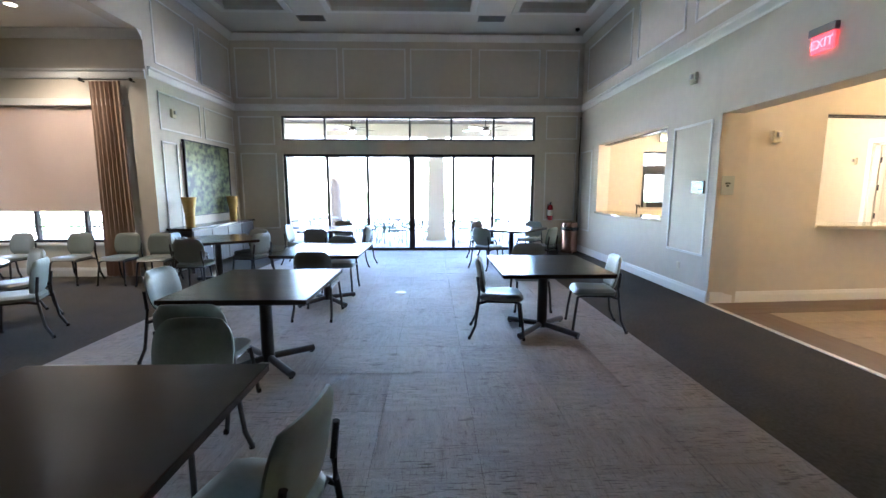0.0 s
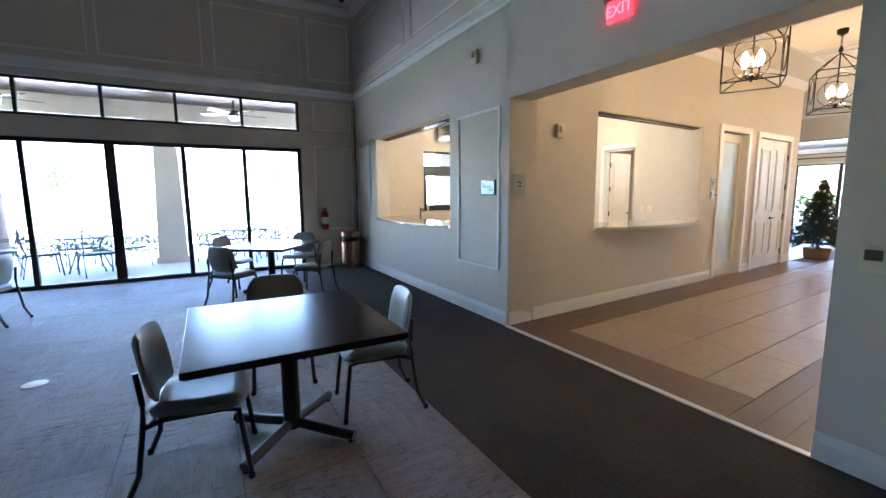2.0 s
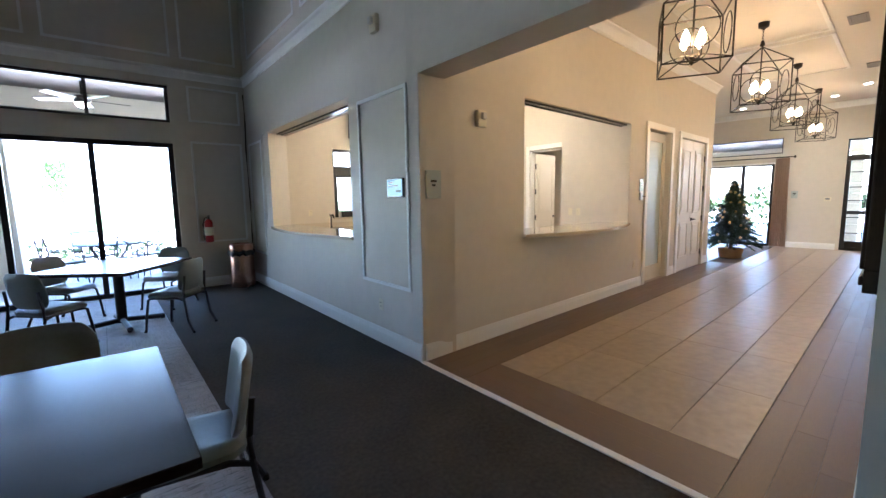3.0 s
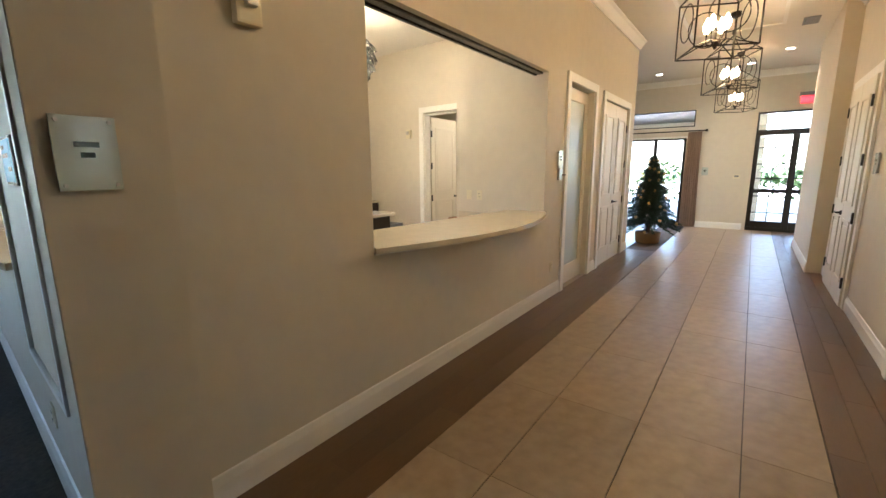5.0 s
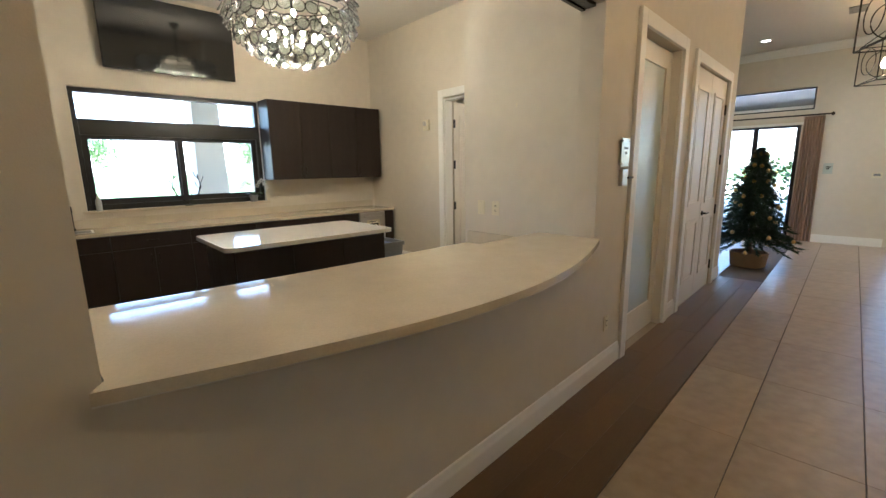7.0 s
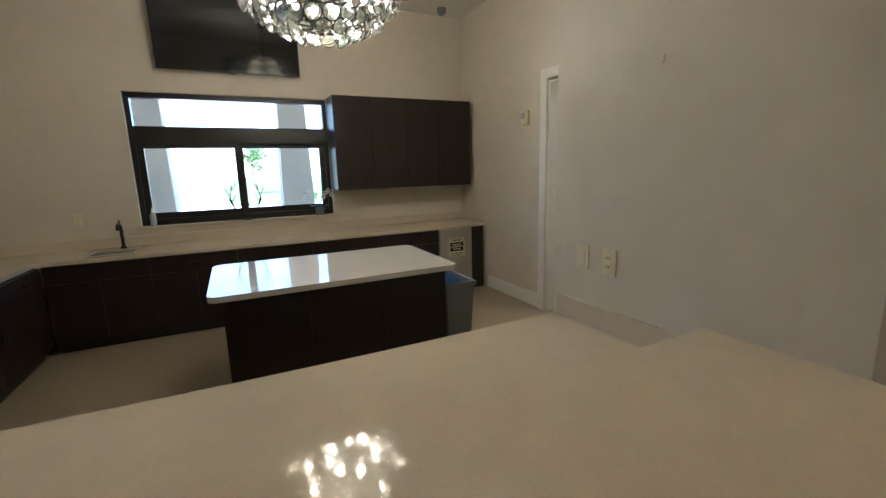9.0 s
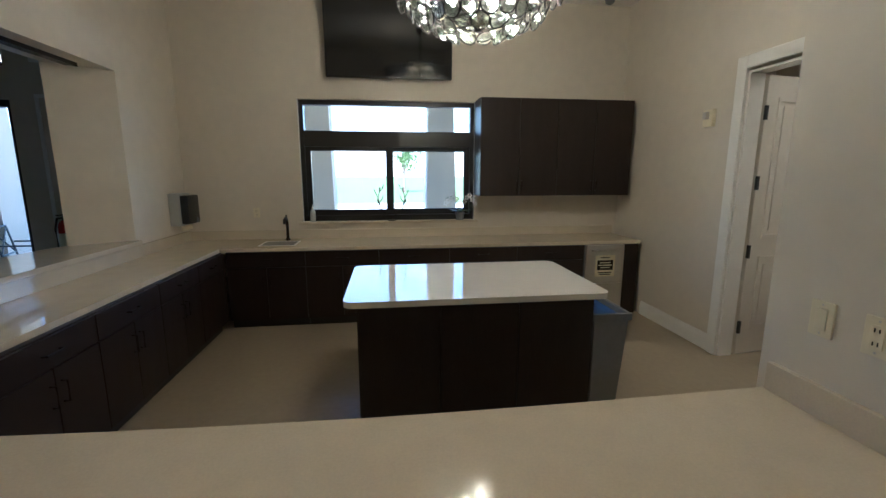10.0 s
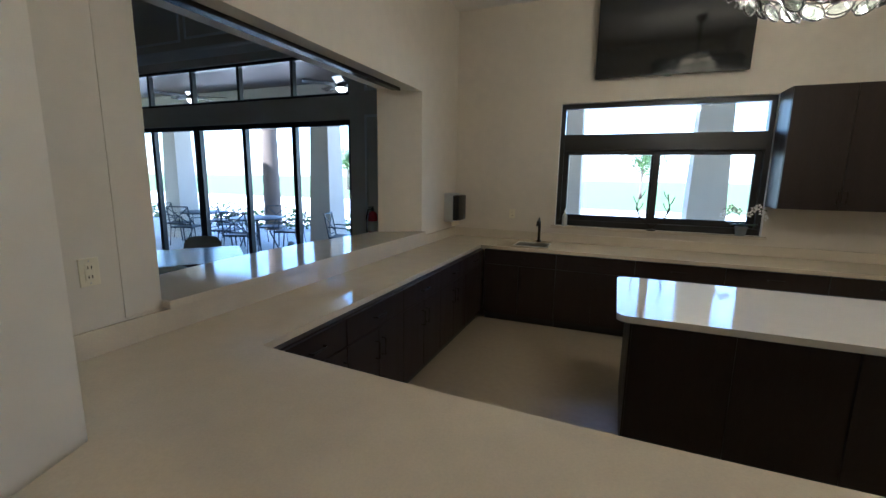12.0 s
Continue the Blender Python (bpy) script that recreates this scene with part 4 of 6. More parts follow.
def hall_lantern(u, v=-1.44, rot=24):
    """Open cage lantern with a wire sphere of rings and candle bulbs, hung on a chain."""
    t = thing("hall_lantern", "dark iron cage lantern with lit candle bulbs, hung on a chain", "lantern", HALL @ pose(u, v, 2.66, 0, 0, rot), "hall lanterns")
    a, h, peak = 0.27, 0.52, 0.78
    cor = [(-a, -a), (a, -a), (a, a), (-a, a)]
    for k in range(4):
        (x0, y0), (x1, y1) = cor[k], cor[(k + 1) % 4]
        for z in (0, h):
            part("rail", tube(bmesh.new(), ((x0, y0, z), (x1, y1, z)), 0.008, 6), IRON, t)
        part("post", tube(bmesh.new(), ((x0, y0, 0), (x0, y0, h)), 0.008, 6), IRON, t)
        part("stay", tube(bmesh.new(), ((x0, y0, h), (0, 0, peak)), 0.007, 6), IRON, t)
        part("brace", tube(bmesh.new(), ((x0, y0, 0), (x0 * 0.3, y0 * 0.3, 0.10), (0, 0, 0.12)), 0.006, 6), IRON, t)
        mx, my = (x0 + x1) / 2, (y0 + y1) / 2
        dx, dy = (x1 - x0) / (2 * a), (y1 - y0) / (2 * a)
        part("ring", tube(bmesh.new(), [(mx + dx * 0.17 * math.cos(w), my + dy * 0.17 * math.cos(w), h / 2 + 0.02 + 0.17 * math.sin(w)) for w in (2 * math.pi * i / 28 for i in range(28))], 0.006, 6, True), IRON, t)
    part("stem", turned(bmesh.new(), ((0.008, 0.03), (0.03, 0.07), (0.03, 0.10), (0.010, 0.12), (0.008, peak), (0.03, peak + 0.02), (0.02, peak + 0.07), (0.004, peak + 0.09)), 12), IRON, t, smooth=True)
    for k in range(4):
        w = radians(45 + 90 * k)
        x, y = 0.09 * math.cos(w), 0.09 * math.sin(w)
        part("arm", tube(bmesh.new(), ((0, 0, 0.09), (x * 0.6, y * 0.6, 0.075), (x, y, 0.10), (x, y, 0.19)), 0.008, 6), IRON, t)
        # bulbs modelled oversized: the bloom round each is put into its shape
        part("bulb", turned(bmesh.new(), ((0.010, 0.19), (0.034, 0.225), (0.036, 0.26), (0.022, 0.30), (0.006, 0.335)), 12, x, y), BULB, t, "lit candle bulb, enlarged for its bloom", smooth=True)
    for k in range(9):
        z = peak + 0.10 + k * 0.018
        part("link", tube(bmesh.new(), [(0.010 * math.cos(w) * (k % 2), 0.010 * math.cos(w) * (1 - k % 2), z + 0.013 * math.sin(w)) for w in (2 * math.pi * i / 10 for i in range(10))], 0.003, 5, True), IRON, t)
    part("canopy", turned(bmesh.new(), ((0.012, 1.0), (0.06, 1.03), (0.065, HTOP - 2.66)), 20), IRON, t, smooth=True)
    part("rod", tube(bmesh.new(), ((0, 0, peak + 0.24), (0, 0, 1.02)), 0.005, 6), IRON, t)
    l = new("lantern_glow", bpy.data.lights.new("lantern_glow", "POINT"))
    l.data.energy, l.data.color, l.data.shadow_soft_size = LANTERN, (1.0, 0.56, 0.19), 0.10
    l.matrix_world = HALL @ pose(u, v, 2.92)
    return t


for u in (2.12, 4.80, 7.5, 10.2):
    hall_lantern(u)

# ceiling panels of the hall: raised strips round shallow panels
for a, b in ((0.7, 3.1), (3.3, 5.8), (6.0, 8.5)):
    bm = bmesh.new()
    for r in ((a, b, -2.05, -2.0), (a, b, -0.82, -0.77), (a, a + 0.05, -2.0, -0.82), (b - 0.05, b, -2.0, -0.82)):
        box(bm, *r, HTOP - 0.022, HTOP + 0.002, bevel=0.006)
    structure("trim_ceiling_panel", bm, TRIM, "thin raised ceiling panel moulding", "trim", HALL)
ceiling_vent(5.6, -2.3, HTOP, 0.4, 0.2, HALL)
ceiling_vent(8.6, -2.35, HTOP, 0.4, 0.2, HALL)
ceiling_vent(10.4, -1.0, HTOP, 0.35, 0.2, HALL)
for u, v, w in ((9.4, 0.6, 5), (10.4, -2.2, 4), (11.4, 0.2, 5), (11.4, -1.6, 4)):
    downlight(u, v, HTOP, w, HALL)


def casing(m, u0, u1, z1, w=0.105, d=0.03):
    """Door casing round an opening, three moulded boards."""
    for r in ((u0 - w, u0, -d, 0.0, 0, z1 + w), (u1, u1 + w, -d, 0.0, 0, z1 + w), (u0, u1, -d, 0.0, z1, z1 + w)):
        bm = boxes(r, bevel=0.008)
        structure("trim_casing", bm, TRIM, "white moulded door casing", "trim", m)


def panel_leaf(t, u0, u1, z1, v, hinge, lever, style="panel"):
    """One door leaf with raised panels or a frosted pane, hinges and a lever."""
    d = 0.045
    leaf = part("leaf", boxes((u0, u1, v, v + d, 0.008, z1), bevel=0.003) if style == "panel" else
                boxes((u0, u0 + 0.13, v, v + d, 0.008, z1), (u1 - 0.13, u1, v, v + d, 0.008, z1), (u0 + 0.13, u1 - 0.13, v, v + d, 0.008, 0.26), (u0 + 0.13, u1 - 0.13, v, v + d, z1 - 0.15, z1)), DOOR_PAINT, t)
    w = u1 - u0
    s = min(0.13, w * 0.18)
    if style == "panel":
        for a, b in ((0.26, 0.95), (1.12, z1 - 0.18)):
            bm = bmesh.new()
            for q in ((u0 + s, u1 - s, v - 0.012, v + 0.002, a, a + 0.035), (u0 + s, u1 - s, v - 0.012, v + 0.002, b - 0.035, b), (u0 + s, u0 + s + 0.035, v - 0.012, v + 0.002, a + 0.035, b - 0.035), (u1 - s - 0.035, u1 - s, v - 0.012, v + 0.002, a + 0.035, b - 0.035)):
                box(bm, *q, bevel=0.004)
            part("panel_bead", bm, DOOR_PAINT, leaf)
            part("panel", boxes((u0 + s + 0.07, u1 - s - 0.07, v - 0.008, v + 0.002, a + 0.07, b - 0.07), bevel=0.006), DOOR_PAINT, leaf)
    else:
        part("frosted_pane", boxes((u0 + 0.13, u1 - 0.13, v + 0.015, v + 0.027, 0.26, z1 - 0.15)), FROST, leaf, "frosted glass pane")
    hu = u0 if hinge < 0 else u1
    if hinge:
        for z in (0.28, 1.0, 1.62, 2.22):
            part("hinge", boxes((hu - 0.013, hu + 0.013, v - 0.016, v + 0.004, z - 0.06, z + 0.06)), BLACK_METAL, leaf, "black hinge")
    if lever:
        lu = u1 - 0.07 if lever > 0 else u0 + 0.07
        bm = turned(bmesh.new(), ((0.028, 0), (0.028, 0.012), (0.012, 0.02), (0.012, 0.045)), 16)
        bmesh.ops.transform(bm, matrix=pose(lu, v, 1.0, 90), verts=bm.verts)
        tube(bm, ((lu, v - 0.05, 1.0), (lu - lever * 0.11, v - 0.05, 1.0)), 0.009)
        part("lever", bm, BLACK_METAL, leaf, "black lever handle", smooth=True)
    return leaf


casing(HALL, PDOOR[0], PDOOR[1], PDOOR[3])
dd = thing("door_pantry", "cream painted door with a tall frosted glass pane, shut", "door", HALL, "", "structure")
panel_leaf(dd, PDOOR[0] + 0.015, PDOOR[1] - 0.015, PDOOR[3] - 0.015, 0.075, 0, 0, "frost")
for a, b in ((PDOOR[0], PDOOR[0] + 0.012), (PDOOR[1] - 0.012, PDOOR[1])):
    structure("trim_jamb", boxes((a, b, 0.0, 0.14, 0, PDOOR[3])), DOOR_PAINT, "painted door jamb", "trim", HALL)
casing(HALL, CLOSET[0], CLOSET[1], CLOSET[3])
dd = thing("door_closet", "cream painted double closet door with black hinges, shut", "door", HALL, "", "structure")
mid = (CLOSET[0] + CLOSET[1]) / 2
panel_leaf(dd, CLOSET[0] + 0.012, mid - 0.003, CLOSET[3] - 0.012, 0.012, -1, 0)
panel_leaf(dd, mid + 0.003, CLOSET[1] - 0.012, CLOSET[3] - 0.012, 0.012, 1, -1)
structure("wall_closet_back", boxes((4.6, 8.2, 0.5, 0.6, 0, 2.8)), WALL, "plain wall behind the doors", "wall", HALL)
casing(MHR, -7.29, -5.90, 2.49)
dd = thing("door_hall", "cream painted double door with black hinges, shut", "door", MHR, "", "structure")
panel_leaf(dd, -7.28, -6.598, 2.48, -0.048, -1, 1)
panel_leaf(dd, -6.592, -5.91, 2.48, -0.048, 1, 0)
casing(MHR, -3.88, -1.77, 2.56)
run("baseboard_hall_proud", -10.4, -7.75, BASE, TRIM, HALL @ pose(0, -2.65, 0, 0, 0, 180), "tall white baseboard")
structure("wall_recess", boxes((-4.6, -1.0, 1.3, 1.42, 0, HTOP)), WALL, "plain painted wall beyond the doorway", "wall", MHR)
structure("trim_recess_jamb", boxes((-3.88, -3.86, 0.0, 0.30, 0, 2.56), (-1.79, -1.77, 0.0, 0.30, 0, 2.56), (-3.86, -1.79, 0.0, 0.30, 2.54, 2.56)), TRIM, "white painted jamb", "trim", MHR)
dd = thing("door_recess", "cream painted door standing in the cased doorway", "door", MHR, "", "structure")
panel_leaf(dd, -3.84, -2.8, 2.53, 0.22, 0, 1)

mr = thing("wall_mirror", "tall mirror in a wide dark wood frame, hung on the wall", "mirror", MHR @ pose(-0.62, 0, 1.06))
part("glass", boxes((-0.37, 0.37, -0.030, -0.024, 0.10, 1.40)), MIRROR, mr)
for r in ((-0.47, 0.47, 0.0, 0.10), (-0.47, 0.47, 1.40, 1.50)):
    part("frame_rail", boxes((r[0], r[1], -0.06, 0, r[2], r[3]), (r[0] + 0.02, r[1] - 0.02, -0.075, -0.06, r[2] + 0.03, r[3] - 0.03), bevel=0.008), TABLE_WOOD, mr)
for r in ((-0.47, -0.37), (0.37, 0.47)):
    part("frame_stile", boxes((r[0], r[1], -0.06, 0, 0.10, 1.40), (r[0] + 0.03, r[1] - 0.03, -0.075, -0.06, 0.10, 1.40), bevel=0.008), TABLE_WOOD, mr)
plate(HALL @ pose(4.45, 0, 0.39))
kp = thing("keypad_lock", "small steel keypad on the wall beside the door", "keypad", HALL @ pose(4.58, 0, 1.48))
part("body", boxes((-0.05, 0.05, -0.03, 0, -0.06, 0.06), bevel=0.008), STEEL, kp)
part("lever", tube(bmesh.new(), ((0, -0.05, 0.0), (0.09, -0.05, 0.0)), 0.008), BLACK_METAL, kp)

# lobby end wall
ld = glazed("door_lobby", "black framed glazed entrance door with a transom", LDOOR[0], LDOOR[1], 0, 2.38, (2.60, 3.36), ML, fw=0.09, mw=0.13, category="door")
for u0, u1 in ((1.92, 2.54), (2.66, 3.30)):
    for z in (0.45, 0.85, 1.28, 1.62, 2.0):
        part("glazing_bar", boxes((u0, u1, 0.09, 0.12, z - 0.012, z + 0.012)), BLACK_FRAME, ld)
    part("middle_rail", boxes((u0, u1, 0.075, 0.135, 0.93, 1.02)), BLACK_FRAME, ld)
    part("kick_rail", boxes((u0, u1, 0.075, 0.135, 0.09, 0.24)), BLACK_FRAME, ld)
    part("glazing_bar", boxes(((u0 + u1) / 2 - 0.01, (u0 + u1) / 2 + 0.01, 0.088, 0.122, 0.24, 2.3)), BLACK_FRAME, ld)
glazed("window_lobby_transom", "black framed transom over the entrance door", LDOOR[0], LDOOR[1], 2.38, 2.83, (), ML, fw=0.04)
glazed("door_sliding", "black framed sliding glass door", *LSLIDE, (-1.35, -0.35), ML, fw=0.07, mw=0.09, category="door")
glazed("window_lobby_high", "white trimmed high window over the sliding door", *LTRAN, (), ML, fw=0.03)
casing(ML, LTRAN[0], LTRAN[1], 2.3, 0.05)
curtain_set(ML, ((0.40, 0.74),), (-1.3, 0.82), 21, z1=2.44)
al = thing("wall_intercom", "small pale intercom box on the lobby wall", "intercom", ML @ pose(1.54, 0, 1.32))
part("body", boxes((-0.07, 0.07, -0.03, 0, -0.05, 0.05), bevel=0.006), PLASTIC_W, al)
part("screen", boxes((-0.045, 0.045, -0.033, -0.0302, -0.01, 0.03)), GREY_PLASTIC, al)
glass_sign(ML @ pose(0.86, 0, 1.45), 0.14, 0.2)


def christmas_tree(m, height=1.95):
    t = thing("christmas_tree", "dark green artificial Christmas tree with pale gold ornaments", "tree", m)
    part("trunk", turned(bmesh.new(), ((0.04, 0.04), (0.035, 0.6), (0.012, height - 0.08)), 10), BARK, t, smooth=True)
    part("basket", turned(bmesh.new(), ((0.20, 0.0), (0.23, 0.02), (0.25, 0.20), (0.255, 0.23), (0.235, 0.23), (0.22, 0.10)), 20), BURLAP, t, "burlap wrapped base", smooth=True)
    rnd = random.Random(5)
    bm = bmesh.new()
    orn = []
    for k in range(420):
        f = (k / 420) ** 0.9
        z = 0.40 + f * (height - 0.46)
        reach = (0.60 * (1 - f) ** 0.85 + 0.04) * rnd.uniform(0.55, 1.05)
        a = k * 2.399 + rnd.uniform(-0.2, 0.2)
        c, s = math.cos(a), math.sin(a)
        p0, p1 = Vector((0, 0, z + 0.06)), Vector((reach * c, reach * s, z - 0.28 * reach + rnd.uniform(-0.05, 0.05)))
        if k % 9 == 4:
            orn.append(p1)
        n = max(8, int(reach * 95))
        for j in range(n):
            q = p0.lerp(p1, 0.15 + 0.85 * j / n)
            for e in range(3):
                d = Vector((rnd.uniform(-1, 1), rnd.uniform(-1, 1), rnd.uniform(-0.7, 0.7))) * 0.06 + (p1 - p0).normalized() * 0.035
                side = d.cross(Vector((rnd.uniform(-1, 1), rnd.uniform(-1, 1), 0.4))).normalized() * 0.006
                v = [bm.verts.new(q - side), bm.verts.new(q + side), bm.verts.new(q + d)]
                bm.faces.new(v)
    me = bpy.data.meshes.new("foliage")
    bm.to_mesh(me)
    bm.free()
    me.materials.append(NEEDLE)
    ob = new("foliage", me)
    ob.parent = t
    tagged(ob, "dense dark green needles")
    shared = mesh("ornament", turned(bmesh.new(), ((0.0, -0.03), (0.022, -0.02), (0.03, 0), (0.022, 0.02), (0.006, 0.032)), 10), GOLD, True)
    for p in orn:
        o = new("ornament", shared)
        o.parent = t
        o.matrix_basis = Matrix.Translation(p)
    return t


christmas_tree(HALL @ pose(9.3, -0.2, 0.0), 1.82)

# ---- kitchen ----
ARC_A, ARC_B = 1.47, 4.15
front = [hall_point(ARC_A + (ARC_B - ARC_A) * s, -(0.05 + 0.28 * math.sin(math.pi * s))) for s in (i / 28 for i in range(29))]
X0, X1 = 7.195, 10.035
inner = [(X1 + (X0 - X1) * s, 9.04 - 0.02 * math.sin(math.pi * s)) for s in (i / 20 for i in range(21))]
bar = thing("bar_counter", "curved cream quartz serving counter in the hatch", "counter")
part("slab", prism(bmesh.new(), [*front, hall_point(4.168, 0.0), (X1, 8.75), *inner, hall_point(1.505, 0.16), hall_point(1.505, 0.0)], 1.046, 1.08), QUARTZ, bar)
part("edge_band", prism(bmesh.new(), [(x, y + 0.012) for x, y in front] + [hall_point(4.16, 0.01), hall_point(1.505, 0.01)], 1.036, 1.044), QUARTZ_WHITE, bar, "pale underside edge band")
structure("wall_knee", prism(bmesh.new(), [(7.37, 8.60), (X1, 8.77), (X1, 8.98), (7.21, 8.98)], 0, 1.035), WALL, "painted knee wall under the serving counter")
edge = [(10.03 + (6.84 - 10.03) * s, 9.80 + 0.07 * s - 0.05 * math.sin(math.pi * s)) for s in (i / 24 for i in range(25))]
wt = thing("worktop", "continuous cream quartz kitchen worktop", "worktop")
part("slab", prism(bmesh.new(), [(KW, 9.003), (7.192, 9.003), (7.192, 8.985), (10.037, 8.985), *edge, (6.87, 13.17), (11.66, 13.17), (11.66, KN - 0.003), (KW, KN - 0.003)], 0.877, 0.915), QUARTZ, wt)
part("backsplash", boxes((KW + 0.001, KW + 0.022, 9.01, KN - 0.025, 0.916, 1.03), bevel=0.003), QUARTZ, wt)
part("backsplash", boxes((KW + 0.025, 11.66, KN - 0.024, KN - 0.003, 0.916, 1.02), bevel=0.003), QUARTZ, wt)
part("backsplash", boxes((10.017, 10.038, 9.05, 9.79, 0.916, 1.02), bevel=0.003), QUARTZ, wt)
sl = thing("pass_through_sill", "cream quartz sill in the serving hatch to the dining room", "sill")
out = [(EAST - 0.03 - 0.16 * math.sin(math.pi * s), 12.50 - 2.87 * s) for s in (i / 20 for i in range(21))]
part("slab", prism(bmesh.new(), [*out, (5.95, 9.66), (KW + 0.002, 9.80), (KW + 0.06, 9.80), (KW + 0.06, 12.78), (KW + 0.002, 12.78)], 1.042, 1.082), QUARTZ, sl)
for nm, M, a, b, z, v in (("pass_through_track", ME, -12.55, -9.75, 2.60, 0.20), ("hatch_track", HALL, 1.55, 4.15, 2.57, 0.09)):
    tr = thing(nm, "dark slot of a roll-down shutter in the hatch head", "shutter", M)
    part("slot", boxes((a, b, v - 0.035, v + 0.035, z - 0.022, z - 0.0)), PLASTIC_B, tr)
    part("rail", boxes((a, b, v + 0.036, v + 0.06, z - 0.03, z)), PLASTIC_B, tr)


def base_cabinet(m, w, d=0.58, drawers=1, doors=1, label="espresso stained base cabinet with a drawer and doors"):
    """Base unit: its front at v = 0 facing -v, u from 0 to w."""
    t = thing("base_cabinet", label, "cabinet", m, "base cabinets")
    part("body", boxes((0.001, w - 0.001, 0.02, d, 0.10, 0.875)), CABINET, t)
    part("toe_kick", boxes((0.001, w - 0.001, 0.08, d, 0.0, 0.099)), BLACK_METAL, t)
    top = 0.865
    if drawers:
        f = part("drawer", shaker(0.004, w - 0.004, 0.0, 0.02, 0.70, top, 0.035), CABINET, t)
        part("handle", tube(bmesh.new(), ((w / 2 - 0.06, 0, 0.785), (w / 2 - 0.06, -0.03, 0.785), (w / 2 + 0.06, -0.03, 0.785), (w / 2 + 0.06, 0, 0.785)), 0.006, 6), IRON, f)
        top = 0.692
    for k in range(doors):
        a, b = w * k / doors + 0.004, w * (k + 1) / doors - 0.004
        g = part("door", shaker(a, b, 0.0, 0.02, 0.12, top), CABINET, t)
        u = b - 0.035 if k % 2 == 0 else a + 0.035
        part("handle", tube(bmesh.new(), ((u, 0, top - 0.20), (u, -0.03, top - 0.20), (u, -0.03, top - 0.08), (u, 0, top - 0.08)), 0.006, 6), IRON, g)
    return t


MLC = Matrix.Translation((6.90, 0, 0)) @ pose(0, 0, 0, 0, 0, 90)     # left run: faces +x, u = y
for y, w in ((9.90, 0.55), (10.45, 0.72), (11.17, 0.72), (11.89, 0.68), (12.57, 0.62)):
    base_cabinet(MLC @ pose(y, 0, 0), w, 0.60, doors=2 if w > 0.65 else 1)
for x, w in ((6.91, 0.83), (7.74, 0.8), (8.54, 0.8), (9.34, 0.8), (10.14, 0.83)):
    base_cabinet(pose(x, 13.20, 0), w, 0.66, doors=2 if w > 0.7 else 1)
ep = thing("end_panel", "espresso stained end panel of the cabinet run", "panel")
part("board", boxes((11.48, 11.66, 13.20, 13.86, 0.0, 0.876), bevel=0.002), CABINET, ep)
for x in (7.20, 8.12, 9.04):
    base_cabinet(pose(x + 0.92, 9.70, 0, 0, 0, 180), 0.92, 0.6, doors=2)

im = thing("ice_machine", "stainless steel undercounter ice machine with a printed notice", "appliance", pose(10.975, 13.19, 0))
part("body", boxes((0.0, 0.5, 0.02, 0.66, 0.06, 0.872)), GREY_PLASTIC, im)
part("door", boxes((0.008, 0.492, -0.01, 0.02, 0.40, 0.865), bevel=0.005), STEEL, im, "brushed steel door")
part("lower_panel", boxes((0.008, 0.492, -0.008, 0.02, 0.08, 0.392), bevel=0.004), STEEL, im)
part("handle", tube(bmesh.new(), ((0.08, -0.01, 0.80), (0.08, -0.04, 0.80), (0.42, -0.04, 0.80), (0.42, -0.01, 0.80)), 0.009), STEEL, im)
part("notice", boxes((0.13, 0.38, -0.0125, -0.0105, 0.48, 0.74)), PLASTIC_W, im, "white paper notice")
part("notice_block", boxes((0.155, 0.355, -0.0138, -0.0126, 0.56, 0.68)), PLASTIC_B, im, "black printed block")
for z, w in ((0.712, 0.06), (0.53, 0.085), (0.505, 0.07)):
    part("notice_text", boxes((0.255 - w, 0.255 + w, -0.0138, -0.0126, z - 0.006, z + 0.006)), PLASTIC_B, im)
for z, w in ((0.65, 0.07), (0.62, 0.085), (0.59, 0.06)):
    part("notice_line", boxes((0.255 - w, 0.255 + w, -0.015, -0.0139, z - 0.006, z + 0.006)), PLASTIC_W, im)

isl = thing("kitchen_island", "espresso kitchen island with a rounded white quartz top", "island", pose(9.24, 11.59, 0))
part("body", boxes((-0.80, 0.80, -0.46, 0.46, 0.0, 0.875), bevel=0.003), CABINET, isl)
ol = []
for cx, cy, a0 in ((0.88, 0.54, 0), (-0.88, 0.54, 90), (-0.88, -0.54, 180), (0.88, -0.54, 270)):
    r = 0.07
    sx, sy = (1 if cx > 0 else -1), (1 if cy > 0 else -1)
    for i in range(7):
        a = radians(a0 + 15 * i)
        ol.append((cx - sx * r + r * math.cos(a), cy - sy * r + r * math.sin(a)))
bm = prism(bmesh.new(), ol, 0.878, 0.918)
part("top", bm, QUARTZ_WHITE, isl, "polished white quartz top")
for k in range(3):
    u = -0.795 + k * 0.53
    part("back_panel", boxes((u + 0.005, u + 0.525, -0.475, -0.46, 0.10, 0.86), bevel=0.004), CABINET, isl)

uc = thing("wall_cabinet", "espresso stained wall cabinet with four doors", "cabinet", pose(9.75, KN - 0.35, 1.44))
part("body", boxes((0.0, 1.90, 0.0, 0.347, 0.0, 1.14)), CABINET, uc)
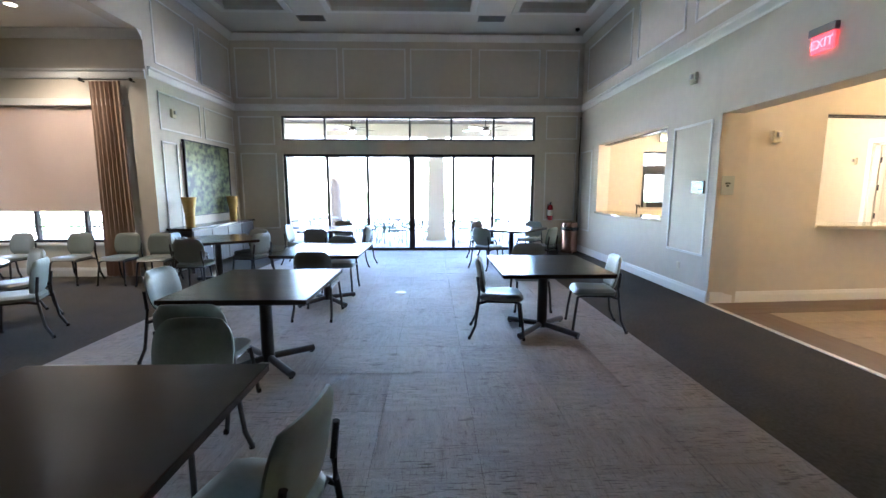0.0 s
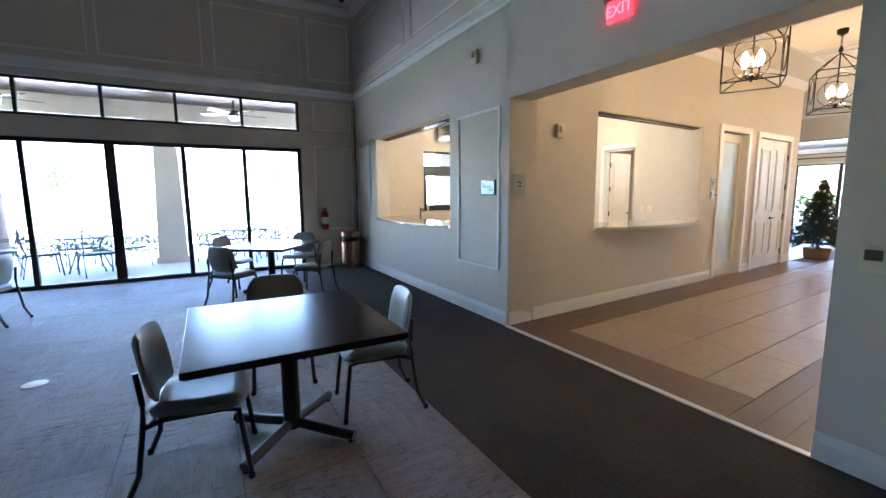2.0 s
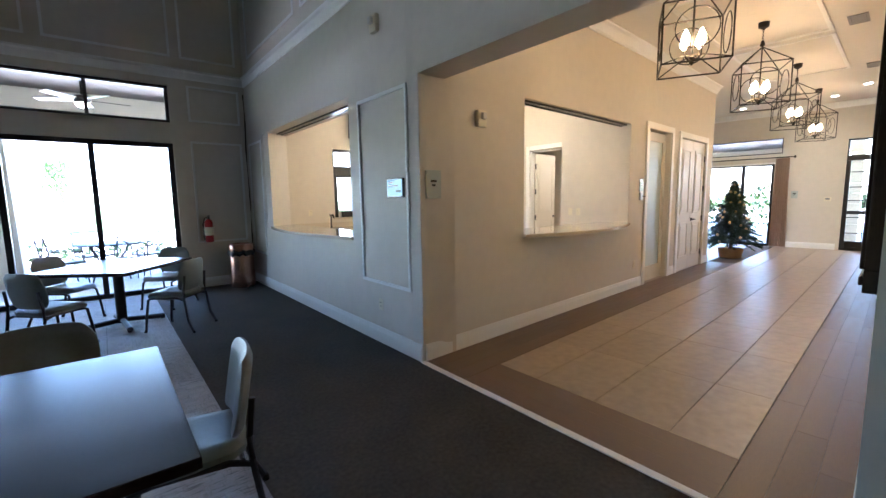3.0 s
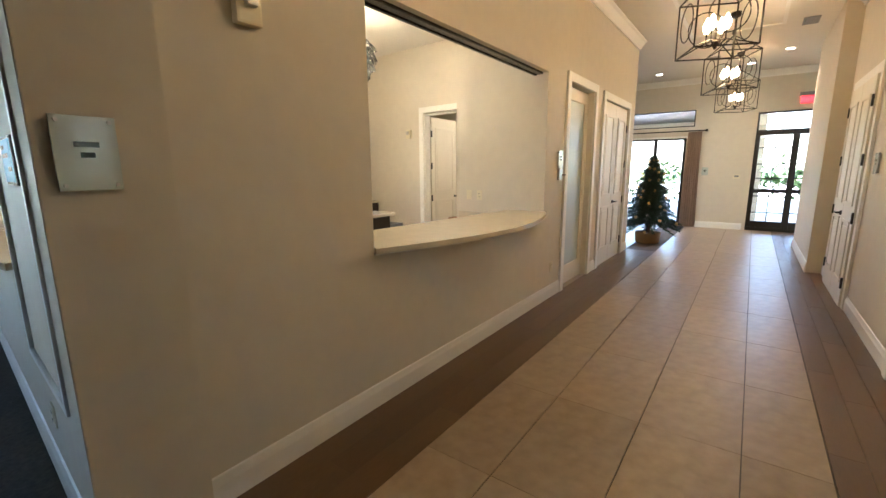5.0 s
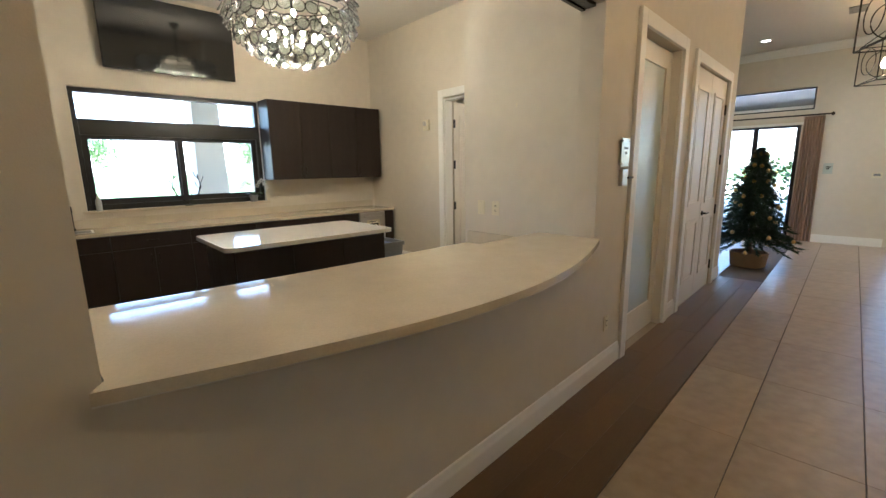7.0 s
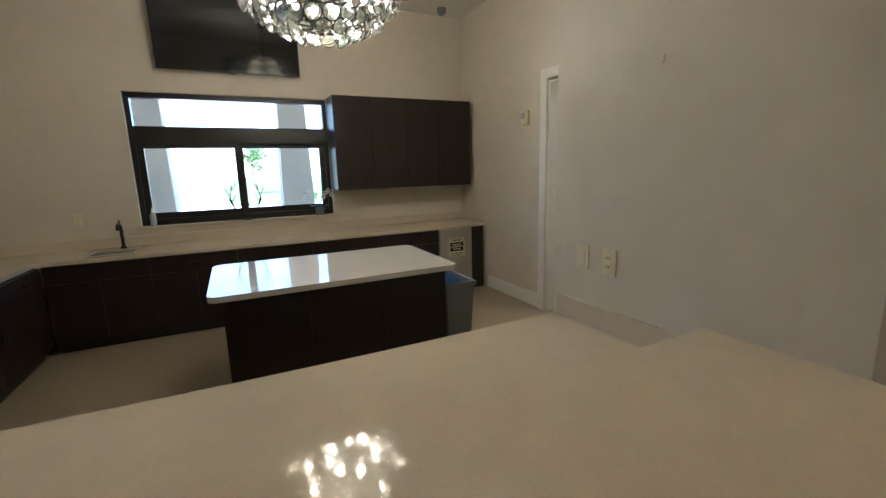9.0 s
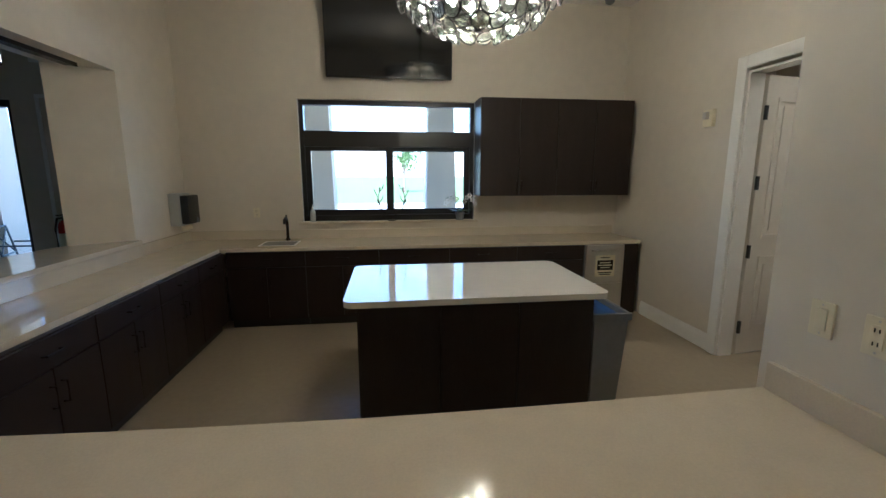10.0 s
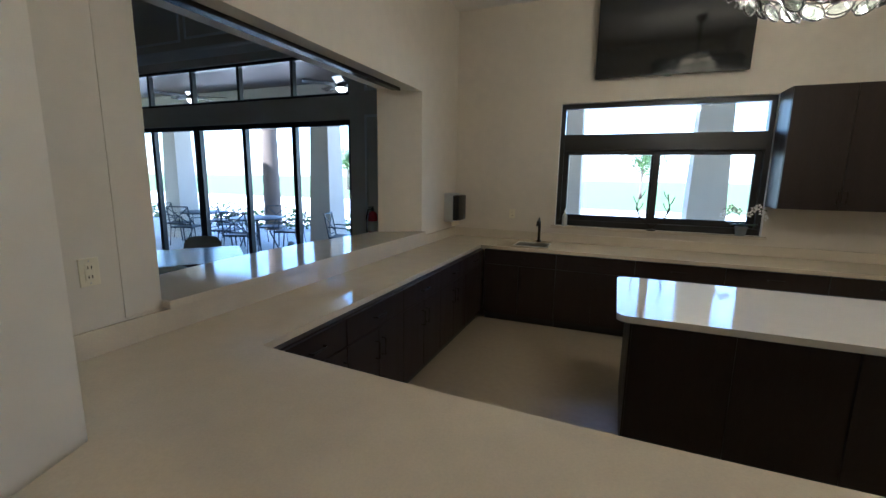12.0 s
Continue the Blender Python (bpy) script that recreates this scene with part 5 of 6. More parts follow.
for k in range(4):
    a, b = 0.475 * k + 0.003, 0.475 * (k + 1) - 0.003
    g = part("door", shaker(a, b, -0.02, -0.001, 0.003, 1.137), CABINET, uc)
    u = b - 0.03 if k % 2 == 0 else a + 0.03
    part("handle", tube(bmesh.new(), ((u, -0.02, 0.06), (u, -0.045, 0.06), (u, -0.045, 0.18), (u, -0.02, 0.18)), 0.006, 6), IRON, g)

tv = thing("television", "large black flat television mounted on the wall", "television", pose(8.71, KN - 0.07, 2.81, 4, 0, 0))
part("bezel", boxes((-0.735, 0.735, -0.03, 0.03, 0, 0.84), bevel=0.006), PLASTIC_B, tv)
part("screen", boxes((-0.722, 0.722, -0.0325, -0.0302, 0.016, 0.826)), TV_SCREEN, tv, "dark glossy screen")
part("mount", boxes((-0.2, 0.2, 0.03, 0.065, 0.2, 0.6)), BLACK_METAL, tv)
part("logo", boxes((-0.03, 0.03, -0.03, 0.0, -0.012, 0.0)), PLASTIC_B, tv)

kw = thing("window_kitchen", "black framed sliding kitchen window with a transom", "window", pose(0, KN, 0), "", "structure")
for r in ((7.61, 9.76, 0.06, 0.17, 2.52, 2.575), (7.61, 9.76, 0.06, 0.17, 1.12, 1.19), (7.61, 7.665, 0.06, 0.17, 1.19, 2.52), (9.705, 9.76, 0.06, 0.17, 1.19, 2.52), (7.665, 9.705, 0.055, 0.17, 2.03, 2.22)):
    part("window_frame", boxes(r, bevel=0.006), BLACK_FRAME, kw)
for a, b, v in ((7.665, 8.73, 0.075), (8.64, 9.705, 0.12)):
    sash = part("sash", boxes((a, a + 0.065, v, v + 0.04, 1.19, 2.03), (b - 0.065, b, v, v + 0.04, 1.19, 2.03), (a + 0.065, b - 0.065, v, v + 0.04, 1.19, 1.26), (a + 0.065, b - 0.065, v, v + 0.04, 1.98, 2.03)), BLACK_FRAME, kw)
    g = part("pane", boxes((a + 0.065, b - 0.065, v + 0.016, v + 0.024, 1.26, 1.98)), GLASS, sash)
    g.visible_shadow = False
g = part("pane", boxes((7.665, 9.705, 0.10, 0.108, 2.22, 2.52)), GLASS, kw)
g.visible_shadow = False
part("window_sill", boxes((7.57, 9.80, -0.05, 0.055, 1.09, 1.118), bevel=0.004), QUARTZ, kw)
part("reveal", boxes((7.61, 7.615, 0.0, 0.06, 1.12, 2.575), (9.755, 9.76, 0.0, 0.06, 1.12, 2.575)), TRIM, kw)

fc = thing("faucet", "dark bronze single-lever kitchen faucet", "faucet", pose(7.45, 13.73, 0.915))
part("spout", tube(bmesh.new(), ((0, 0, 0), (0, 0, 0.20), (0.0, -0.02, 0.255), (0.0, -0.07, 0.275), (0.0, -0.125, 0.255), (0, -0.14, 0.21)), 0.017, 10), IRON, fc, smooth=True)
part("lever", tube(bmesh.new(), ((0, 0, 0.2), (-0.01, 0.02, 0.27), (-0.012, 0.03, 0.30)), 0.010), IRON, fc, smooth=True)
part("base_ring", turned(bmesh.new(), ((0.03, 0), (0.03, 0.012), (0.02, 0.03)), 16), IRON, fc, smooth=True)
sk = thing("sink", "small undermounted bar sink in the worktop", "sink", pose(7.42, 13.47, 0.916))
part("rim", boxes((-0.2, 0.2, -0.17, -0.15, 0, 0.003), (-0.2, 0.2, 0.15, 0.17, 0, 0.003), (-0.2, -0.18, -0.15, 0.15, 0, 0.003), (0.18, 0.2, -0.15, 0.15, 0, 0.003)), STEEL, sk)
# no hollow here: a flat black sheet paints the shade inside the bowl
part("bowl", boxes((-0.18, 0.18, -0.15, 0.15, 0, 0.0012)), BLACK_METAL, sk, "flat dark sheet for the shade in the bowl")
dp = thing("towel_dispenser", "wall paper-towel dispenser with a glossy black front", "dispenser", Matrix.Translation((KW, 13.58, 1.13)) @ pose(0, 0, 0, 0, 0, 90))
part("housing", boxes((-0.13, 0.13, -0.12, 0, 0.0, 0.36), bevel=0.02), GREY_LIGHT, dp, "grey plastic housing")
part("cover", boxes((-0.135, 0.135, -0.21, -0.121, 0.02, 0.34), bevel=0.03), PLASTIC_B, dp, "glossy black front cover", smooth=True)
part("paper", boxes((-0.10, 0.10, -0.13, -0.10, -0.05, 0.0)), PLASTIC_W, dp)
plate(pose(7.07, KN, 1.24))
for y in (9.64, 9.48):
    plate(Matrix.Translation((10.04, y, 1.235)) @ pose(0, 0, 0, 0, 0, -90), slots=y < 9.5)
MKW = Matrix.Translation((KW, 0, 0)) @ pose(0, 0, 0, 0, 0, 90)
plate(MKW @ pose(9.51, 0, 1.28))
plate(MKW @ pose(9.38, 0, 1.28), "switch_plate", "ivory switch plate on the wall", slots=False)
strobe(MKE @ pose(-12.30, 0, 2.22))
hk = thing("wall_hook", "small clear plastic hook stuck on the wall", "hook", Matrix.Translation((10.04, 9.28, 2.03)) @ pose(0, 0, 0, 0, 0, -90))
part("hook", boxes((-0.006, 0.006, -0.004, 0, -0.012, 0.014), (-0.005, 0.005, -0.011, -0.004, -0.012, -0.007), bevel=0.001), PLASTIC_W, hk)
sc = thing("security_camera", "small dark dome camera near the ceiling", "camera", pose(11.3, 13.6, KTOP))
part("dome", turned(bmesh.new(), ((0.06, 0), (0.06, -0.03), (0.05, -0.07), (0.02, -0.09), (0, -0.092)), 18), GREY_PLASTIC, sc, smooth=True)
sp = thing("soap_bottle", "clear plastic soap bottle on the window sill", "bottle", pose(7.73, KN + 0.01, 1.118))
part("bottle", turned(bmesh.new(), ((0.03, 0), (0.032, 0.01), (0.032, 0.12), (0.02, 0.15), (0.012, 0.16)), 16), GREY_LIGHT, sp, smooth=True)
part("pump", turned(bmesh.new(), ((0.012, 0.16), (0.012, 0.18), (0.005, 0.185), (0.005, 0.21)), 10), PLASTIC_W, sp, smooth=True)


def orchid(m, seed=2):
    t = thing("orchid", "potted orchid with white blossoms on the window sill", "plant", m)
    rnd = random.Random(seed)
    part("pot", turned(bmesh.new(), ((0.045, 0), (0.06, 0.09), (0.062, 0.10), (0.05, 0.098)), 16), GREY_PLASTIC, t, smooth=True)
    for k in range(5):
        a = k * 1.3
        bm = bmesh.new()
        for s in (0, 0.003):
            pts = [(0.0, 0.02), (0.06, 0.03), (0.13, 0.022), (0.18, 0.004)]
            rows = [[bm.verts.new((r * math.cos(a) - w * e * math.sin(a), r * math.sin(a) + w * e * math.cos(a), 0.10 + 0.5 * r - 2.2 * r * r + s)) for e in (-1, 0, 1)] for r, w in pts]
            for q, w in zip(rows, rows[1:]):
                for i in range(2):
                    bm.faces.new((q[i], q[i + 1], w[i + 1], w[i]))
        part("leaf", bm, LEAF, t)
    for s in (-1, 1):
        path = [(0, 0, 0.1), (s * 0.03, 0, 0.22), (s * 0.10, -0.02, 0.30), (s * 0.20, -0.04, 0.28)]
        part("stem", tube(bmesh.new(), path, 0.004, 6), LEAF, t)
        for j in range(5):
            c = Vector((s * (0.05 + 0.035 * j), -0.03 - rnd.uniform(0, 0.02), 0.25 + 0.05 * math.sin(j) + rnd.uniform(-0.02, 0.02)))
            bm = bmesh.new()
            for p in range(5):
                a = 2 * math.pi * p / 5
                d, e = Vector((math.cos(a), 0, math.sin(a))), Vector((-math.sin(a), 0, math.cos(a)))
                o = [c + d * 0.006, c + d * 0.022 + e * 0.013, c + d * 0.036, c + d * 0.022 - e * 0.013]
                f = [bm.verts.new(q) for q in o]
                b = [bm.verts.new(q + Vector((0, 0.003, 0))) for q in o]
                bm.faces.new(f)
                bm.faces.new(b[::-1])
                for i in range(4):
                    bm.faces.new((f[i], b[i], b[(i + 1) % 4], f[(i + 1) % 4]))
            part("blossom", bm, PETAL, t, "white blossom")
    return t


orchid(pose(9.57, KN + 0.0, 1.118))

tw = thing("branch_ornament", "dark curved branch ornament on the window sill", "ornament", pose(8.70, KN + 0.01, 1.118))
part("foot", turned(bmesh.new(), ((0.05, 0), (0.05, 0.012), (0.012, 0.02), (0.010, 0.05)), 16), IRON, tw, smooth=True)
for sg in (-1, 1):
    part("branch", tube(bmesh.new(), ((0, 0, 0.04), (sg * 0.05, 0, 0.08), (sg * 0.13, 0, 0.15), (sg * 0.17, 0.0, 0.27), (sg * 0.14, 0.0, 0.42)), 0.009, 6), IRON, tw, smooth=True)
    for k, (x, z) in enumerate(((0.08, 0.11), (0.13, 0.16), (0.16, 0.22), (0.165, 0.29), (0.15, 0.36))):
        part("twig", tube(bmesh.new(), ((sg * x, 0, z), (sg * (x + (0.03 if k % 2 else -0.04)), 0.004, z + 0.05), (sg * (x + (0.05 if k % 2 else -0.055)), 0.004, z + 0.10)), 0.005, 5), IRON, tw)

gb = thing("waste_bin", "tall grey plastic waste bin with a blue liner", "bin", pose(10.20, 11.42, 0, 0, 0, 0))
bm = bmesh.new()
lo = [bm.verts.new(p) for p in ((-0.10, -0.20, 0), (0.10, -0.20, 0), (0.10, 0.20, 0), (-0.10, 0.20, 0))]
hi = [bm.verts.new(p) for p in ((-0.13, -0.25, 0.70), (0.13, -0.25, 0.70), (0.13, 0.25, 0.70), (-0.13, 0.25, 0.70))]
bm.faces.new(lo[::-1])
for i in range(4):
    bm.faces.new((lo[i], lo[(i + 1) % 4], hi[(i + 1) % 4], hi[i]))
part("body", bm, GREY_PLASTIC, gb)
part("rim", boxes((-0.145, 0.145, -0.265, -0.235, 0.68, 0.73), (-0.145, 0.145, 0.235, 0.265, 0.68, 0.73), (-0.145, -0.115, -0.235, 0.235, 0.68, 0.73), (0.115, 0.145, -0.235, 0.235, 0.68, 0.73), bevel=0.006), GREY_PLASTIC, gb)
part("liner", boxes((-0.113, 0.113, -0.233, 0.233, 0.66, 0.69)), BLUE_PLASTIC, gb, "blue bin liner")

# doorway of the kitchen and the room behind it
casing(MKE, KDOOR[0], KDOOR[1], KDOOR[3])
structure("trim_kitchen_jamb", boxes((KDOOR[0], KDOOR[0] + 0.02, 0.0, 0.14, 0, 2.56), (KDOOR[1] - 0.02, KDOOR[1], 0.0, 0.14, 0, 2.56), (KDOOR[0] + 0.02, KDOOR[1] - 0.02, 0.0, 0.14, 2.54, 2.56)), TRIM, "white door jamb", "trim", MKE)
dd = thing("door_kitchen", "cream panelled door standing wide open", "door", pose(11.90, 11.90, 0, 0, 0, 8), "", "structure")
panel_leaf(dd, 0.0, 0.95, 2.53, 0.0, -1, 1)
sb = litter_bin(pose(12.20, 11.55, 0), 0.62, 0.15, "small round steel litter bin with a black rim")
downlight(12.8, 11.0, KTOP, 14)


# chandelier
ch = thing("chandelier", "bowl chandelier of clear glass discs in dark wire rings, lit", "chandelier", pose(9.25, 11.35, 2.59))
disc = mesh("glass_disc", turned(bmesh.new(), ((0.0, -0.004), (0.05, -0.004), (0.052, 0.0), (0.05, 0.004), (0.0, 0.004)), 16), CRYSTAL, True)
rim = mesh("disc_rim", tube(bmesh.new(), [(0.055 * math.cos(w), 0.055 * math.sin(w), 0) for w in (2 * math.pi * i / 18 for i in range(18))], 0.0045, 5, True), IRON)
rr = random.Random(4)
for ring, (r, z, n) in enumerate(((0.20, 0.02, 11), (0.32, 0.06, 18), (0.43, 0.13, 24), (0.52, 0.22, 29), (0.58, 0.33, 33), (0.60, 0.44, 34), (0.58, 0.55, 33))):
    for k in range(n):
        a = 2 * math.pi * (k + 0.5 * (ring % 2)) / n
        tilt = 90 + (35 - 14 * ring) + rr.uniform(-9, 9)
        m = pose(r * math.cos(a), r * math.sin(a), z + rr.uniform(-0.015, 0.015), 0, 0, math.degrees(a) + 90) @ pose(0, 0, 0, tilt, rr.uniform(-10, 10), 0)
        for nm, me in (("glass_disc", disc), ("disc_rim", rim)):
            ob = new(nm, me)
            ob.parent = ch
            ob.matrix_basis = m
            if nm == "glass_disc":
                ob.visible_shadow = False
for r, z in ((0.17, 0.06), (0.30, 0.11), (0.41, 0.18), (0.54, 0.40), (0.54, 0.60)):
    part("hoop", tube(bmesh.new(), [(r * math.cos(w), r * math.sin(w), z) for w in (2 * math.pi * i / 36 for i in range(36))], 0.006, 5, True), IRON, ch)
for k in range(8):
    a = 2 * math.pi * k / 8
    c, s = math.cos(a), math.sin(a)
    part("rib", tube(bmesh.new(), ((0, 0, 0.05), (0.17 * c, 0.17 * s, 0.06), (0.41 * c, 0.41 * s, 0.18), (0.54 * c, 0.54 * s, 0.40), (0.54 * c, 0.54 * s, 0.60)), 0.005, 5), IRON, ch)
    for r, z, w in ((0.20, 0.20, 0.0), (0.38, 0.30, 0.39)):
        part("bulb", turned(bmesh.new(), ((0.006, 0), (0.017, 0.018), (0.018, 0.034), (0.008, 0.052), (0.0, 0.054)), 10, r * math.cos(a + w), r * math.sin(a + w), z), BULB_CLEAR, ch, "lit bulb", smooth=True)
part("stem", turned(bmesh.new(), ((0.02, 0.0), (0.03, 0.03), (0.012, 0.06), (0.012, 1.05), (0.07, 1.12), (0.07, 1.165)), 14), IRON, ch, smooth=True)
l = new("chandelier_glow", bpy.data.lights.new("chandelier_glow", "POINT"))
l.data.energy, l.data.color, l.data.shadow_soft_size = CHANDELIER, (1.0, 0.70, 0.36), 0.25
l.location = (9.25, 11.35, 2.99)

# ---- hall floor: tiles, planks ----
fl = bpy.data.objects["floor_hall"]
structure("floor_grout", boxes((0.1, 12.5, HR, 0.0, -0.002, 0.002)), GROUT, "dark grout under the hall tiles", "floor", HALL)
structure("floor_lobby", boxes((8.26, 12.5, 0.0, 5.0, -0.002, 0.006), (10.4, 12.5, -4.3, HR, -0.002, 0.006)), TILE, "pale lobby floor", "floor", HALL)


def start_u(v, x):
    return (x - 5.88 + v * S10) / C10


def floor_piece(name, u0, u1, v0, v1, material, z=0.010, cut=None):
    """One flat piece in the hall's frame; cut: the piece starts on the line x = cut."""
    bm = bmesh.new()
    a, b = (start_u(v0, cut), start_u(v1, cut)) if cut else (u0, u0)
    prism(bm, ((a, v0), (u1, v0), (u1, v1), (b, v1)), 0.001, z)
    me = bpy.data.meshes.new(name)
    bm.to_mesh(me)
    bm.free()
    me.materials.append(material)
    ob = new(name, me)
    ob.parent = fl
    ob.matrix_basis = HALL
    return ob


V0, V1, G = -2.36, -0.53, 0.0035
COLUMNS = (V0, -1.98, -1.46, -0.94, V1)
ROW = 0.93
for a0, b0 in zip(COLUMNS, COLUMNS[1:]):
    a, b = a0 + G, b0 - G
    floor_piece("floor_tile", 0, 1.34 - G, a, b, TILE, cut=6.363)
    shared_tile = mesh("floor_tile", prism(bmesh.new(), ((0, 0), (ROW - 0.003, 0), (ROW - 0.003, b - a), (0, b - a)), 0.001, 0.010), TILE)
    for j in range(12):
        ob = new("floor_tile", shared_tile)
        ob.parent = fl
        ob.matrix_basis = HALL @ pose(1.34 + j * ROW, a, 0)
for side0, side1 in ((HR, V0 - 0.004), (V1 + 0.004, 0.0)):
    wd = (side1 - side0) / 3
    for k in range(3):
        a, b = side0 + k * wd + 0.001, side0 + (k + 1) * wd - 0.001
        u = 0.5 + k * 0.43
        floor_piece("floor_plank", 0, u - 0.0015, a, b, PLANK, cut=5.905)
        end = 8.26 if side1 == 0.0 else 12.5
        while u < end - 0.05:
            w = min(1.2, end - u)
            bm = prism(bmesh.new(), ((0, 0), (w - 0.0015, 0), (w - 0.0015, b - a), (0, b - a)), 0.001, 0.010)
            me = bpy.data.meshes.new("floor_plank")
            bm.to_mesh(me)
            bm.free()
            me.materials.append(PLANK)
            ob = new("floor_plank", me)
            ob.parent = fl
            ob.matrix_basis = HALL @ pose(u, a, 0)
            u += w
for k in range(3):
    x0, x1 = 5.905 + k * 0.152, 5.905 + (k + 1) * 0.152 - 0.0015
    bm = bmesh.new()
    prism(bm, ((start_u(V0, x0), V0), (start_u(V0, x1), V0), (start_u(V1, x1), V1), (start_u(V1, x0), V1)), 0.001, 0.0095)
    me = bpy.data.meshes.new("floor_plank")
    bm.to_mesh(me)
    bm.free()
    me.materials.append(PLANK_CROSS)
    ob = new("floor_plank", me)
    ob.parent = fl
    ob.matrix_basis = HALL

# ---- outside ----
structure("ground", boxes((-400, 400, -400, 400, -0.6, -0.22)), GRASS, "mown grass reaching to the horizon", "ground")
# beyond the patio this is added paving, a reflector throwing daylight indoors
structure("pavement_patio", boxes((-30, 30, 13.955, 34.0, -0.22, -0.012)), PATIO, "pale patio paving, bright to bounce daylight indoors", "pavement")
structure("pavement_drive", boxes((18.6, 60, -12, 30, -0.22, -0.03)), PATIO, "pale drive outside the entrance", "pavement")
structure("ceiling_patio", boxes((-12, 6.2, 13.96, 17.2, 3.62, 3.80), (6.2, 16, 14.13, 17.2, 3.62, 3.80)), WOOD_SOFFIT, "dark stained boarded patio ceiling", "ceiling")
bm = bmesh.new()
for k in range(23):
    y = 14.0 + k * 0.14
    box(bm, -12, 6.2 if y < 14.13 else 16, y + 0.004, y + 0.136, 3.600, 3.619)
structure("trim_soffit_boards", bm, WOOD_SOFFIT, "dark stained soffit boards", "trim")
structure("wall_patio_beam", boxes((-12, 16, 16.15, 16.75, 3.22, 3.60)), STUCCO, "cream stucco beam along the patio")
structure("roof", boxes((-12, 30, -8, 14.9, 5.75, 5.9)), STUCCO, "flat roof over the rooms", "roof")
for x in (-7.4, -2.6, 2.2, 7.45, 9.62):
    c = thing("patio_column", "cream stucco patio column with a flared base", "column", pose(x, 16.42, -0.012), "patio columns")
    bm = bmesh.new()
    for z0, z1, r0, r1 in ((0, 0.14, 0.33, 0.33), (0.14, 1.0, 0.29, 0.27), (1.0, 3.1, 0.27, 0.22), (3.1, 3.235, 0.28, 0.30)):
        lo = [bm.verts.new((sx * r0, sy * r0, z0)) for sx, sy in ((-1, -1), (1, -1), (1, 1), (-1, 1))]
        hi = [bm.verts.new((sx * r1, sy * r1, z1)) for sx, sy in ((-1, -1), (1, -1), (1, 1), (-1, 1))]
        bm.faces.new(lo[::-1])
        bm.faces.new(hi)
        for i in range(4):
            bm.faces.new((lo[i], lo[(i + 1) % 4], hi[(i + 1) % 4], hi[i]))
    part("shaft", bm, STUCCO, c)


def ceiling_fan(m):
    t = thing("ceiling_fan", "dark bronze ceiling fan with pale lit bowl", "fan", m, "patio fans")
    part("rod", tube(bmesh.new(), ((0, 0, 0), (0, 0, -0.25)), 0.015), IRON, t)
    part("motor", turned(bmesh.new(), ((0.03, -0.22), (0.11, -0.25), (0.13, -0.30), (0.10, -0.36), (0.05, -0.37)), 20), IRON, t, smooth=True)
    for k in range(5):
        bm = boxes((0.12, 0.68, -0.075, 0.075, -0.006, 0.006), bevel=0.004)
        bmesh.ops.transform(bm, matrix=pose(0, 0, -0.31, 0, 0, 72 * k) @ pose(0, 0, 0, 10), verts=bm.verts)
        part("blade", bm, TABLE_WOOD, t)
    part("lamp_bowl", turned(bmesh.new(), ((0.10, -0.37), (0.09, -0.41), (0.05, -0.44), (0.0, -0.445)), 20), LENS, t, "lit glass bowl", smooth=True)
    return t


f0 = ceiling_fan(pose(3.6, 15.1, 3.60, 0, 0, 10))
for x, a in ((-0.2, 30), (7.4, 50), (-4.0, 0)):
    copy_thing(f0, pose(x, 15.1 if x < 6 else 15.55, 3.60, 0, 0, a))


def patio_chair():
    t = thing("patio_chair", "dark metal patio armchair with a crossed back", "chair", None, "patio chairs")
    for s in (-1, 1):
        part("back_post", tube(bmesh.new(), ((s * 0.25, -0.32, 0), (s * 0.25, -0.24, 0.42), (s * 0.25, -0.33, 0.92)), 0.014, 6), PATIO_METAL, t)
        part("front_leg", tube(bmesh.new(), ((s * 0.27, 0.26, 0), (s * 0.27, 0.22, 0.42), (s * 0.28, 0.22, 0.63), (s * 0.28, -0.27, 0.66)), 0.014, 6), PATIO_METAL, t)
        part("cross", tube(bmesh.new(), ((-s * 0.25, -0.255, 0.50), (s * 0.25, -0.33, 0.90)), 0.011, 6), PATIO_METAL, t)
    part("top_rail", tube(bmesh.new(), ((-0.25, -0.33, 0.92), (0.25, -0.33, 0.92)), 0.014, 6), PATIO_METAL, t)
    part("low_rail", tube(bmesh.new(), ((-0.25, -0.255, 0.50), (0.25, -0.255, 0.50)), 0.012, 6), PATIO_METAL, t)
    part("seat", boxes((-0.26, 0.26, -0.25, 0.25, 0.41, 0.45), bevel=0.012), PATIO_METAL, t)
    return t


def patio_table():
    t = thing("patio_table", "round dark metal patio table", "table", None, "patio tables")
    part("top", turned(bmesh.new(), ((0.56, 0.70), (0.57, 0.71), (0.57, 0.725), (0.56, 0.73)), 32), PATIO_METAL, t, smooth=True)
    for k in range(4):
        c, s = math.cos(radians(45 + 90 * k)), math.sin(radians(45 + 90 * k))
        part("leg", tube(bmesh.new(), ((0.42 * c, 0.42 * s, 0), (0.25 * c, 0.25 * s, 0.4), (0.42 * c, 0.42 * s, 0.70)), 0.016, 6), PATIO_METAL, t)
    return t


pc, pt = patio_chair(), patio_table()
first_c = first_t = True
